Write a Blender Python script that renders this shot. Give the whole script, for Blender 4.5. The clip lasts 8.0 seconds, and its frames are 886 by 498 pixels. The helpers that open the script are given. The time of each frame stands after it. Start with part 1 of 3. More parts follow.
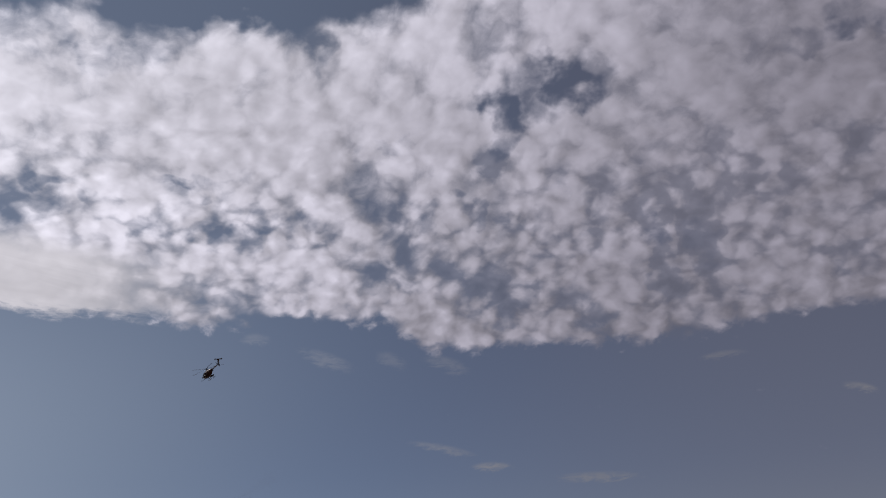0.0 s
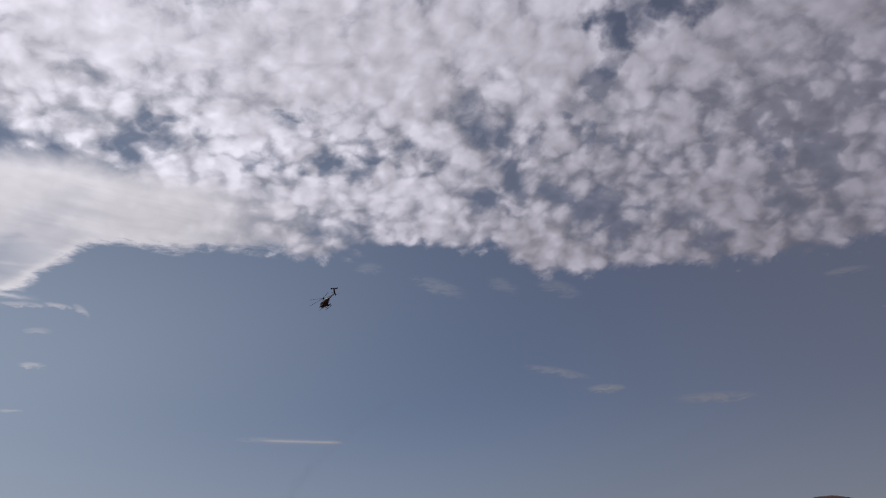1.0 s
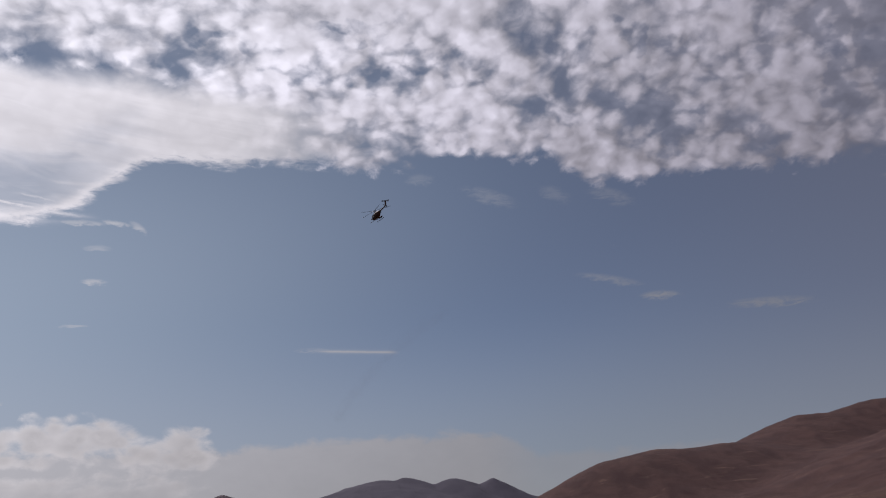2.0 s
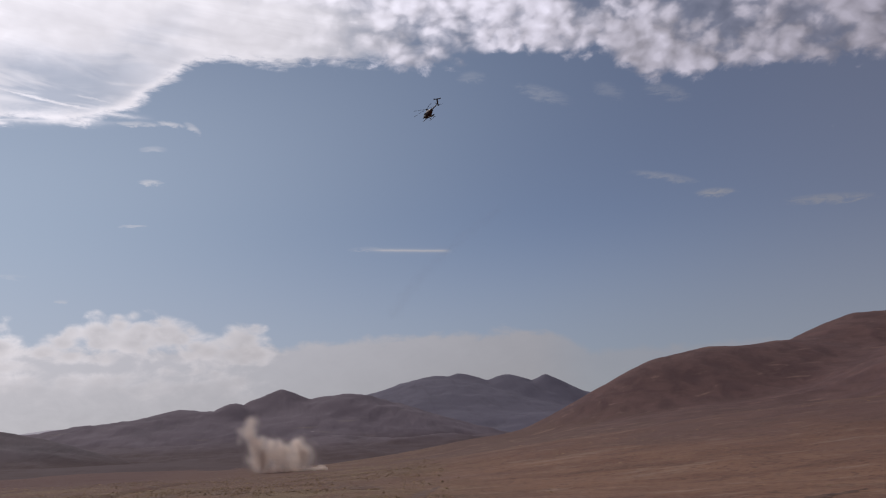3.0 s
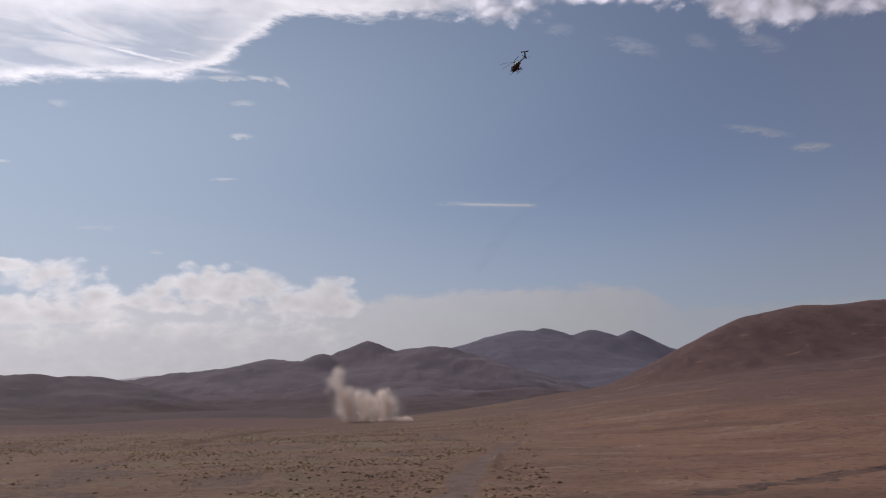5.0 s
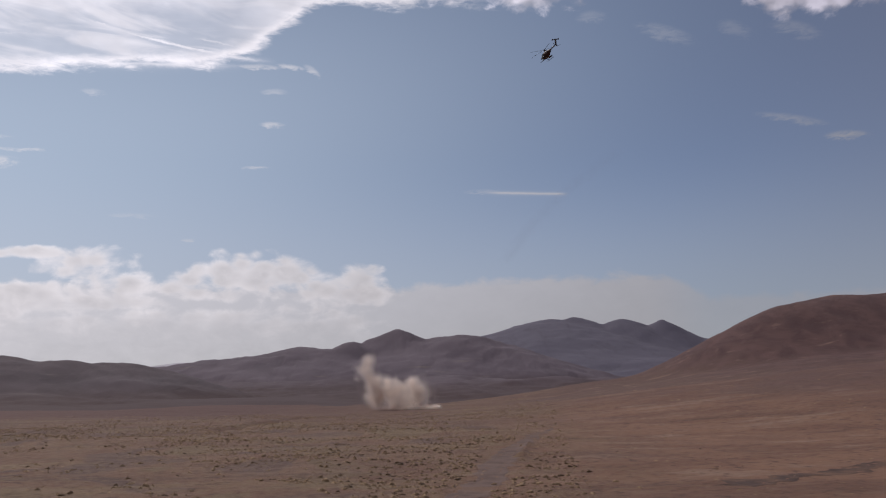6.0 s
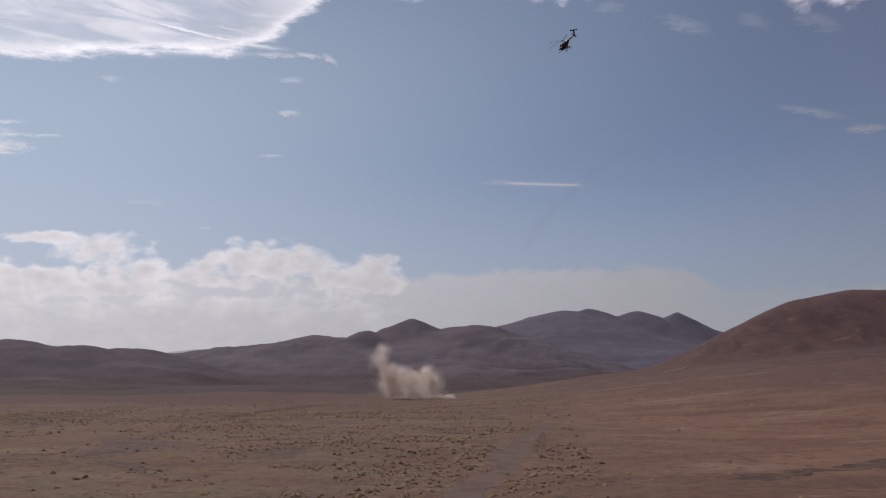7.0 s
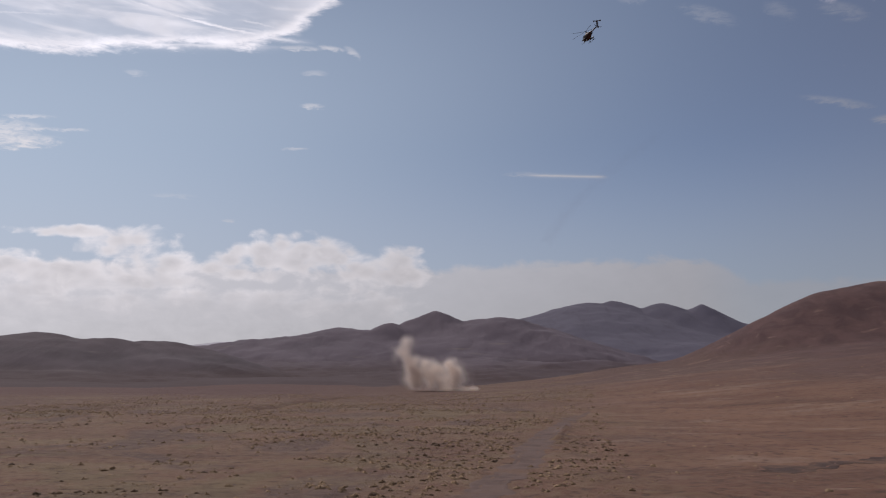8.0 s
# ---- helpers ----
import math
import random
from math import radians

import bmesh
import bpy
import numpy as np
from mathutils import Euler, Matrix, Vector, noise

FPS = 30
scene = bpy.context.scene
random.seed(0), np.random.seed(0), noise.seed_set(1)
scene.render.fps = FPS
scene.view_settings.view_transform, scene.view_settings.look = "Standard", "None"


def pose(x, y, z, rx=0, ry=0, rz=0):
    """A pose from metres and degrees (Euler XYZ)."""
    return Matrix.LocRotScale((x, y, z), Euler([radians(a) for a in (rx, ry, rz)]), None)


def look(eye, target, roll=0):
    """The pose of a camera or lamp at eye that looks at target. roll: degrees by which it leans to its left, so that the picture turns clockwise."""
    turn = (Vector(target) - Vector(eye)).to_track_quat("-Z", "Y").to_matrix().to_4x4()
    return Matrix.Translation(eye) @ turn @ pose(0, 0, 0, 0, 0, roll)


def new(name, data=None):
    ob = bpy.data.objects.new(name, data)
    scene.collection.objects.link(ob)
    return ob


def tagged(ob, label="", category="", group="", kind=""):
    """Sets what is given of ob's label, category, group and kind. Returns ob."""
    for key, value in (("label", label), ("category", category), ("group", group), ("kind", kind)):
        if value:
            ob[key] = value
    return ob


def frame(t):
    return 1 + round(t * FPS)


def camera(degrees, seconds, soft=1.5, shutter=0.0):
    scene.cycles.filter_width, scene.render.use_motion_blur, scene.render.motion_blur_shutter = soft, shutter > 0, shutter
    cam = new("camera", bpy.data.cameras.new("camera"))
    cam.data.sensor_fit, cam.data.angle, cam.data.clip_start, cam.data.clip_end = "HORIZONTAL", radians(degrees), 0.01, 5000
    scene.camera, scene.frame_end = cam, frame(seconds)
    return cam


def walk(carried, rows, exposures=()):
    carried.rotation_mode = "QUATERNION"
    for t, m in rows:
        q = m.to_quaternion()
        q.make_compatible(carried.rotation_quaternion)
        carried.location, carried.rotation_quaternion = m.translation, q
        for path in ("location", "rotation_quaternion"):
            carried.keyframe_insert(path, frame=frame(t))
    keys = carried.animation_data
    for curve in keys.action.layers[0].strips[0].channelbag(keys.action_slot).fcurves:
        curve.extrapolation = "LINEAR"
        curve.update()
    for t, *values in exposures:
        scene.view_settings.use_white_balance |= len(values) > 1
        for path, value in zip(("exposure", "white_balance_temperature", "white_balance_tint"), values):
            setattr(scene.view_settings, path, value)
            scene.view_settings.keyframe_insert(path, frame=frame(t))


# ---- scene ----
cam = camera(46.64, 8.0, soft=1.2)
PATH = [
    (0.0, pose(0, 0, 12, 115.050, 3.178, -20.700)),
    (0.5, pose(0, 0, 12, 112.948, 3.448, -18.504)),
    (1.0, pose(0, 0, 12, 111.223, 2.539, -14.328)),
    (1.5, pose(0, 0, 12, 109.803, 2.564, -12.328)),
    (1.7, pose(0, 0, 12, 108.396, 2.797, -11.865)),
    (2.8, pose(0, 0, 12, 101.930, 2.215, -9.077)),
    (3.0, pose(0, 0, 12, 100.869, 2.392, -8.325)),
    (3.5, pose(0, 0, 12, 99.496, 1.798, -6.952)),
    (4.0, pose(0, 0, 12, 98.612, 1.410, -5.567)),
    (4.5, pose(0, 0, 12, 98.584, 1.297, -4.659)),
    (6.0, pose(0, 0, 12, 97.844, 0.755, -2.072)),
    (6.5, pose(0, 0, 12, 97.535, 0.610, -1.783)),
    (7.0, pose(0, 0, 12, 97.290, -0.010, -1.310)),
    (7.5, pose(0, 0, 12, 97.069, 0.022, -0.671)),
    (8.0, pose(0, 0, 12, 96.866, -0.000, 0.000)),
]
EXPOSURES = [(0.0, -0.30, 6500, 18), (1.5, -0.24, 6500, 18), (3.0, 0.05, 6500, 18), (4.0, 0.15, 6500, 18), (8.0, 0.12, 6500, 18)]
walk(cam, PATH, EXPOSURES)

# ---- light: sky with broken cloud, sun high to the left ----
SUN_AZ, SUN_EL = -33.0, 47.0
SUN_WAY = Vector((math.sin(radians(SUN_AZ)) * math.cos(radians(SUN_EL)), math.cos(radians(SUN_AZ)) * math.cos(radians(SUN_EL)), math.sin(radians(SUN_EL))))
sun = new("sun", bpy.data.lights.new("sun", "SUN"))
sun.data.energy, sun.data.angle, sun.data.color = 2.2, radians(0.6), (1.0, 0.94, 0.86)
sun.matrix_world = look(SUN_WAY * 1000, (0, 0, 0))


class Wire:
    """A number in a node tree: arithmetic on it adds Math nodes."""

    def __init__(self, tree, socket):
        self.tree, self.socket = tree, socket

    def math(self, op, *others, clamp=False):
        node = self.tree.nodes.new("ShaderNodeMath")
        node.operation, node.use_clamp = op, clamp
        for k, other in enumerate((self, *others)):
            if isinstance(other, Wire):
                self.tree.links.new(other.socket, node.inputs[k])
            else:
                node.inputs[k].default_value = other
        return Wire(self.tree, node.outputs[0])

    def __add__(self, o): return self.math("ADD", o)
    def __sub__(self, o): return self.math("SUBTRACT", o)
    def __mul__(self, o): return self.math("MULTIPLY", o)
    def __truediv__(self, o): return self.math("DIVIDE", o)
    def __radd__(self, o): return self.math("ADD", o)
    def __rmul__(self, o): return self.math("MULTIPLY", o)
    def __rsub__(self, o): return (self * -1.0) + o

    def step(self, a, b, low=0.0, high=1.0):
        """Smooth step from a to b (a may be the larger)."""
        node = self.tree.nodes.new("ShaderNodeMapRange")
        node.interpolation_type = "SMOOTHSTEP"
        if not isinstance(a, Wire) and not isinstance(b, Wire) and a > b:
            a, b, low, high = b, a, high, low
        for k, value in enumerate((self, a, b, low, high)):
            if isinstance(value, Wire):
                self.tree.links.new(value.socket, node.inputs[k])
            else:
                node.inputs[k].default_value = value
        return Wire(self.tree, node.outputs[0])

    def bell(self, centre, width):
        """1 at the centre, falling off over the width."""
        u = (self - centre) / width
        return ((u * u) + 1.0).math("POWER", -2.0)


def joined(tree, x, y, z=0.0):
    node = tree.nodes.new("ShaderNodeCombineXYZ")
    for k, v in enumerate((x, y, z)):
        if isinstance(v, Wire):
            tree.links.new(v.socket, node.inputs[k])
        else:
            node.inputs[k].default_value = v
    return node.outputs[0]


def noised(tree, vector, scale, detail=4.0, rough=0.55, bend=0.0):
    node = tree.nodes.new("ShaderNodeTexNoise")
    tree.links.new(vector, node.inputs["Vector"])
    node.inputs["Scale"].default_value, node.inputs["Detail"].default_value = scale, detail
    node.inputs["Roughness"].default_value, node.inputs["Distortion"].default_value = rough, bend
    return Wire(tree, node.outputs[0])


def celled(tree, vector, scale, smoothness=0.6):
    node = tree.nodes.new("ShaderNodeTexVoronoi")
    node.feature = "SMOOTH_F1"
    tree.links.new(vector, node.inputs["Vector"])
    node.inputs["Scale"].default_value, node.inputs["Smoothness"].default_value = scale, smoothness
    return Wire(tree, node.outputs["Distance"])


def blended(tree, fac, a, b):
    """Colour a where fac is 0, b where it is 1; each a socket or a tuple."""
    node = tree.nodes.new("ShaderNodeMix")
    node.data_type = "RGBA"
    if isinstance(fac, Wire):
        tree.links.new(fac.socket, node.inputs[0])
    else:
        node.inputs[0].default_value = fac
    for k, c in ((6, a), (7, b)):
        if isinstance(c, tuple):
            node.inputs[k].default_value = (*c, 1.0)
        else:
            tree.links.new(c, node.inputs[k])
    return node.outputs[2]


def vector_op(tree, op, a, b):
    node = tree.nodes.new("ShaderNodeVectorMath")
    node.operation = op
    for k, v in enumerate((a, b)):
        if isinstance(v, Wire):
            tree.links.new(v.socket, node.inputs[3 if op == "SCALE" and k else k])
        elif isinstance(v, (int, float)):
            node.inputs[3].default_value = v
        elif isinstance(v, (tuple, Vector)):
            node.inputs[k].default_value = tuple(v)
        else:
            tree.links.new(v, node.inputs[k])
    return node.outputs[1] if op == "DOT_PRODUCT" else node.outputs[0]


def build_sky():
    world = bpy.data.worlds.new("sky")
    scene.world = world
    world.use_nodes = True
    tree = world.node_tree
    tree.nodes.clear()
    out, back = tree.nodes.new("ShaderNodeOutputWorld"), tree.nodes.new("ShaderNodeBackground")
    tree.links.new(back.outputs[0], out.inputs[0])
    back.inputs[1].default_value = 0.1
    sky = tree.nodes.new("ShaderNodeTexSky")
    sky.sky_type, sky.sun_disc = "NISHITA", False
    sky.sun_elevation, sky.sun_rotation = radians(SUN_EL), radians(SUN_AZ)
    sky.altitude, sky.air_density, sky.dust_density, sky.ozone_density = 3500, 1.0, 1.2, 1.0
    tone = tree.nodes.new("ShaderNodeHueSaturation")
    tone.inputs["Saturation"].default_value, tone.inputs["Value"].default_value = SKY_SAT, SKY_VALUE
    tree.links.new(sky.outputs[0], tone.inputs["Color"])
    clear = vector_op(tree, "MULTIPLY", tone.outputs[0], (0.95, 1.0, 1.03))

    way = tree.nodes.new("ShaderNodeTexCoord").outputs["Generated"]
    split = tree.nodes.new("ShaderNodeSeparateXYZ")
    tree.links.new(way, split.inputs[0])
    dx, dy, dz = (Wire(tree, s) for s in split.outputs)
    az = dx.math("ARCTAN2", dy) * 57.2958
    el = dz.math("ARCSINE") * 57.2958
    near_sun = Wire(tree, vector_op(tree, "DOT_PRODUCT", way, SUN_WAY))

    # deck of broken cloud: puffs that shrink towards the horizon and stand taller to the right
    flat = vector_op(tree, "SCALE", way, dz.math("MAXIMUM", 0.0).math("ADD", 0.55).math("POWER", -1.0))
    flat = vector_op(tree, "MULTIPLY", flat, joined(tree, 1.0, 1.0, az.step(4.0, 38.0, 1.0, 0.62)))
    fine = el.step(33.0, 25.0, 0.50, 1.0)

    def wandered(place, scale, far):
        node = tree.nodes.new("ShaderNodeTexNoise")
        node.inputs["Scale"].default_value, node.inputs["Detail"].default_value = scale, 3.0
        tree.links.new(place, node.inputs["Vector"])
        return vector_op(tree, "SCALE", vector_op(tree, "SUBTRACT", node.outputs["Color"], (0.5, 0.5, 0.5)), far)

    def density(place):
        """Height of the cloud at a place, its broad swell and its domes."""
        shaken = vector_op(tree, "ADD", place, wandered(place, 30.0, 0.026))
        swell = noised(tree, place, 10.0, 6.0, 0.52, 0.3)
        big_dome, small_dome = 0.40 - celled(tree, shaken, 17.0, 0.8), 0.34 - celled(tree, shaken, 44.0, 0.5)
        frayed = noised(tree, shaken, 60.0, 6.0, 0.62, 0.2)
        domes = big_dome * 0.58 + small_dome * fine * 0.76 + (0.34 - celled(tree, shaken, 95.0, 0.4)) * fine * 0.22
        round_top = (swell - 0.5) * 0.80 + domes
        return round_top + (frayed - 0.5) * 0.50, round_top, swell, domes, frayed

    bulk, round_top, cloud, domes, frayed = density(flat)
    _, round_sunward, _, _, _ = density(vector_op(tree, "ADD", flat, SUN_WAY * 0.013))
    large = noised(tree, flat, 5.0, 3.0, 0.5)

    edge = az.step(18.0, 21.5, 20.9, 18.9) + az.step(3.0, -5.0, 0.0, 4.4) + (cloud - 0.5) * 2.6 + (frayed - 0.5) * 2.0
    thin = (el - edge).step(1.1, -0.9, 0.0, 1.35)
    thin = thin + (el + (cloud - 0.5) * 5.0 + az.step(10.0, 30.0, 0.0, -4.0)).step(35.6, 38.0, 0.0, 0.75)
    thin = thin + (el + az * 0.085 + (cloud - 0.5) * 2.0).bell(25.6, 0.8) * az.step(1.0, -5.0) * 0.22
    # openings through the deck: azimuth, elevation, half width, half height, depth
    openings_left = [
        (-2.9, 26.5, 2.0, 0.7, 0.42), (-0.6, 28.0, 1.4, 0.4, 0.5), (1.4, 27.1, 0.7, 0.7, 0.5), (3.4, 26.5, 1.2, 0.5, 0.6), (5.7, 27.2, 1.1, 0.9, 0.75),
        (6.7, 28.4, 1.7, 0.3, 0.45), (8.3, 27.2, 0.7, 0.7, 0.4), (9.3, 25.7, 1.5, 0.7, 0.75), (11.2, 26.6, 0.9, 0.5, 0.6), (10.1, 34.3, 1.1, 0.9, 0.4),
        (14.9, 35.9, 0.6, 0.8, 0.45), (19.2, 30.8, 1.3, 0.5, 0.6), (20.9, 29.8, 0.8, 0.4, 0.4), (9.9, 29.5, 0.5, 0.5, 0.25), (13.9, 26.4, 0.7, 1.0, 0.45),
        (0.6, 34.2, 1.1, 0.7, 0.35), (-1.4, 28.6, 1.0, 0.9, 0.2),
    ]
    openings_low = [
        (20.5, 24.8, 1.8, 1.8, 0.35), (16.6, 24.6, 1.3, 1.0, 0.32), (21.2, 26.6, 0.7, 0.5, 0.35), (15.1, 23.2, 2.3, 0.5, 0.3), (23.4, 22.8, 1.1, 0.7, 0.35),
        (13.4, 22.1, 0.7, 0.5, 0.5), (25.9, 21.3, 0.8, 0.7, 0.4), (30.7, 21.0, 0.9, 0.9, 0.4), (18.8, 22.7, 2.0, 0.6, 0.3), (22.7, 24.4, 0.8, 1.2, 0.25),
        (27.3, 22.5, 1.0, 0.4, 0.25),
    ]
    openings_right = [
        (28.8, 33.1, 2.9, 1.4, 1.1), (32.0, 33.8, 1.6, 1.2, 0.9), (26.5, 31.5, 0.8, 1.5, 0.75), (25.8, 29.7, 0.9, 1.0, 0.5), (26.0, 36.9, 1.7, 1.8, 0.4),
        (24.4, 26.9, 0.7, 0.7, 0.55), (26.9, 26.5, 0.6, 0.4, 0.45), (29.9, 28.4, 0.9, 1.2, 0.35), (28.5, 25.2, 0.7, 0.6, 0.35), (32.1, 26.2, 1.0, 0.6, 0.5),
        (31.8, 24.5, 1.3, 0.5, 0.4), (34.7, 25.9, 0.9, 1.4, 0.7), (34.9, 24.1, 0.5, 0.8, 0.45), (34.7, 22.3, 0.6, 1.0, 0.5), (37.8, 24.1, 0.9, 1.6, 0.85),
    ]
    openings_far = [
        (40.9, 27.1, 1.0, 1.3, 0.6), (43.1, 25.9, 0.9, 0.7, 0.55), (46.9, 32.9, 2.1, 0.5, 0.6), (49.2, 33.3, 1.8, 0.7, 0.7), (47.1, 27.2, 1.1, 0.8, 0.4),
        (45.3, 21.4, 1.0, 0.8, 0.6), (37.3, 30.9, 1.5, 0.4, 0.35), (37.3, 27.0, 0.7, 0.7, 0.3), (42.4, 22.2, 1.0, 1.2, 0.2), (39.6, 28.9, 0.7, 1.5, 0.25),
        (39.9, 20.9, 0.8, 0.9, 0.35), (33.2, 27.5, 0.6, 0.9, 0.2),
    ]
    openings_top = [
        (3.8, 36.5, 2.8, 1.5, 0.9), (-1.0, 34.8, 0.9, 0.8, 0.5), (13.2, 37.1, 1.3, 1.3, 0.7), (19.1, 38.3, 2.7, 1.1, 0.8), (-5.1, 36.2, 3.0, 1.6, 0.9),
        (7.7, 38.4, 5.7, 0.8, 0.8), (22.2, 36.9, 1.1, 1.2, 0.2),
    ]
    shift = wandered(flat, 34.0, 5.0)
    split_shift = tree.nodes.new("ShaderNodeSeparateXYZ")
    tree.links.new(shift, split_shift.inputs[0])
    az_bent, el_bent = az + Wire(tree, split_shift.outputs[0]), el + Wire(tree, split_shift.outputs[1]) * 0.8
    for o_az, o_el, wide, high, deep in openings_left + openings_low + openings_right + openings_far + openings_top:
        u, v = (az_bent - o_az) * (1.0 / wide), (el_bent - o_el) * (1.0 / high)
        thin = thin + (u * u + v * v).step(3.0, 0.0, 0.0, deep * OPENING)
    depth = bulk + (large - 0.5) * 0.20 - thin + DECK_FILL + az.step(20.0, 8.0) * el.step(26.0, 29.0) * 0.12 + az.step(14.0, 20.0) * el.step(23.5, 21.0) * 0.14
    deck = depth.step(-0.40, 0.44)
    veil = (el - edge).step(0.0, 2.5) * az.step(12.0, 34.0, 0.10, 0.50)
    deck = deck.math("MAXIMUM", veil * (1.0 - thin.step(0.25, 0.7)))

    # fine raggedness drawn out along the horizon
    ragged = noised(tree, joined(tree, az * 0.8, el * 2.6), 1.4, 6.0, 0.66, 0.8)

    # smooth bright sheet with drawn-out filaments below the gap
    drawn = joined(tree, az * 0.10, el * 0.55 + az * 0.07, large * 0.9)
    streak = noised(tree, drawn, 1.3, 4.0, 0.5, 1.0)
    fibre = noised(tree, joined(tree, az * 0.055, el * 0.85 + az * 0.11, large * 0.5), 1.7, 3.0, 0.45, 0.35)
    filament = (1.0 - (fibre - 0.5).math("ABSOLUTE") * 22.0).math("MAXIMUM", 0.0) * streak.step(0.35, 0.6)
    sheet_low = az.step(-3.5, -11.5, 21.1, 17.5) - az.step(-11.0, -24.0, 0.0, 1.1) + (fibre - 0.5) * 0.6 + (ragged - 0.5) * 0.5
    over = el - sheet_low
    sheet = (over + (streak - 0.5) * 1.6 + (ragged - 0.5) * 1.5).step(-0.20, 0.50) * az.step(9.0, -1.0) * (el + az * 0.085 + (cloud - 0.5) * 3.4).step(25.4, 23.9)
    hollow = over.step(4.8, 2.4) * (az + (streak - 0.5) * 14.0).step(-4.0, -10.0) * over.step(0.35, 1.0)
    sheet = sheet * (1.0 - hollow * streak.step(0.34, 0.60, 0.22, 0.70))
    # bright drawn-out threads: azimuth and elevation of both ends, sag, half thickness, strength
    threads = [
        (-28.0, 16.5, -8.5, 17.75, 0.9, 0.17, 1.0), (-19.6, 20.1, -7.0, 18.0, -1.2, 0.13, 1.0), (-28.0, 17.9, -14.8, 18.75, 0.6, 0.12, 0.55),
        (-16.6, 19.9, -13.3, 19.5, -0.2, 0.10, 0.7), (-12.2, 19.2, -7.9, 18.4, 0.2, 0.13, 0.7), (-28.0, 20.4, -20.0, 19.6, 0.2, 0.14, 0.5),
    ]
    for a0, e0, a1, e1, sag, thick, power in threads:
        u = (az - a0) * (1.0 / (a1 - a0))
        line = e0 + u * (e1 - e0) + u * (1.0 - u) * sag + (ragged - 0.5) * 0.35
        thread = (el - line).bell(0.0, thick) * u.step(0.0, 0.25) * u.step(1.0, 0.75) * streak.step(0.25, 0.55, 0.55, 1.0) * (power * 0.9)
        sheet = sheet.math("MAXIMUM", thread)

    # thin veil that brightens towards the sun
    veil_sun = near_sun.step(0.55, 0.90) * el.step(28.0, 7.0, 0.15, 1.0) * 0.72

    # small separate wisps: azimuth, elevation, half length, half thickness, lean, strength
    wisps = [
        (-7.4, 14.66, 0.75, 0.17, 0.02, 0.75), (-8.35, 12.3, 0.8, 0.11, -0.05, 0.6), (4.6, 11.0, 1.3, 0.13, 0.0, 0.30),
        (24.2, 12.9, 1.2, 0.30, 0.05, 0.60), (21.4, 14.05, 1.9, 0.28, 0.22, 0.34), (30.0, 11.95, 2.4, 0.30, 0.06, 0.5),
        (-7.3, 16.45, 0.8, 0.2, 0.0, 0.3), (-6.4, 17.8, 0.9, 0.16, 0.1, 0.6), (-5.2, 17.65, 0.5, 0.25, 0.5, 0.5),
    ]
    wisps_high = [
        (22.0, 18.6, 1.4, 0.5, 0.3, 0.20), (18.75, 19.0, 1.0, 0.5, 0.3, 0.15), (15.0, 19.1, 1.7, 0.5, 0.3, 0.2),
        (10.9, 20.25, 0.9, 0.4, 0.0, 0.15), (-22.8, 11.85, 2.2, 0.42, -0.1, 1.0), (-23.6, 12.3, 2.0, 0.75, -0.1, 0.75), (-8.2, 17.75, 1.4, 0.16, 0.0, 0.5), (-22.8, 12.5, 2.3, 0.16, -0.08, 0.8), (-20.2, 12.7, 0.8, 0.10, -0.1, 0.6),
        (-22.4, 13.2, 1.5, 0.11, -0.05, 0.6), (-17.1, 15.9, 0.7, 0.2, 0.0, 0.3), (-11.9, 8.27, 0.5, 0.07, 0.0, 0.35),
        (44.4, 14.85, 0.9, 0.3, 0.3, 0.6), (37.7, 17.6, 1.3, 0.25, 0.0, 0.35), (-14.8, 9.5, 1.4, 0.16, 0.0, 0.2),
    ]
    wisp = None
    for w_az, w_el, length, height, lean, power in wisps + wisps_high:
        u, v = (az - w_az) * (1.0 / length), (el - w_el + (az - w_az) * lean + (ragged - 0.5) * 0.5) * (1.0 / height)
        one = ((1.0 - (u * u + v * v)) * 0.7 + (ragged - 0.5) * 3.2).step(-0.3, 1.2) * (u * u + v * v).step(1.5, 0.25) * power
        wisp = one if wisp is None else wisp.math("MAXIMUM", one)
    # short crisp vapour trail
    u = (az - 4.1) * (1.0 / 5.3)
    trail = (el - 10.97 + u * 0.24 + (ragged - 0.5) * 0.05).bell(0.0, 0.085) * u.step(0.0, 0.30) * u.step(1.0, 0.86) * 0.75
    wisp = wisp.math("MAXIMUM", trail)

    # heaped cloud low over the mountains: azimuth, elevation, half width, half height
    heaps = [
        (-19.1, 7.38, 3.6, 0.38), (-17.2, 6.88, 2.6, 0.94), (-19.9, 5.32, 2.8, 0.68), (-21.5, 4.53, 2.6, 1.19), (-14.8, 5.86, 2.1, 0.68), (-16.9, 4.92, 4.3, 0.60), (-11.9, 5.75, 2.0, 0.85),
        (-9.1, 6.25, 3.1, 1.36), (-6.5, 6.42, 1.8, 1.19), (-4.0, 5.55, 2.5, 1.02), (-2.5, 6.27, 1.4, 0.85), (-2.4, 5.33, 2.3, 0.68), (-18.6, 4.71, 3.0, 0.85), (-23.2, 5.41, 2.6, 0.85),
    ]
    curl = joined(tree, az * 0.30, el * 0.50)
    billow = noised(tree, curl, 2.0, 8.0, 0.62, 0.3)
    knob = celled(tree, vector_op(tree, "ADD", curl, vector_op(tree, "SCALE", joined(tree, billow, cloud), 0.25)), 3.2, 0.5)
    body = None
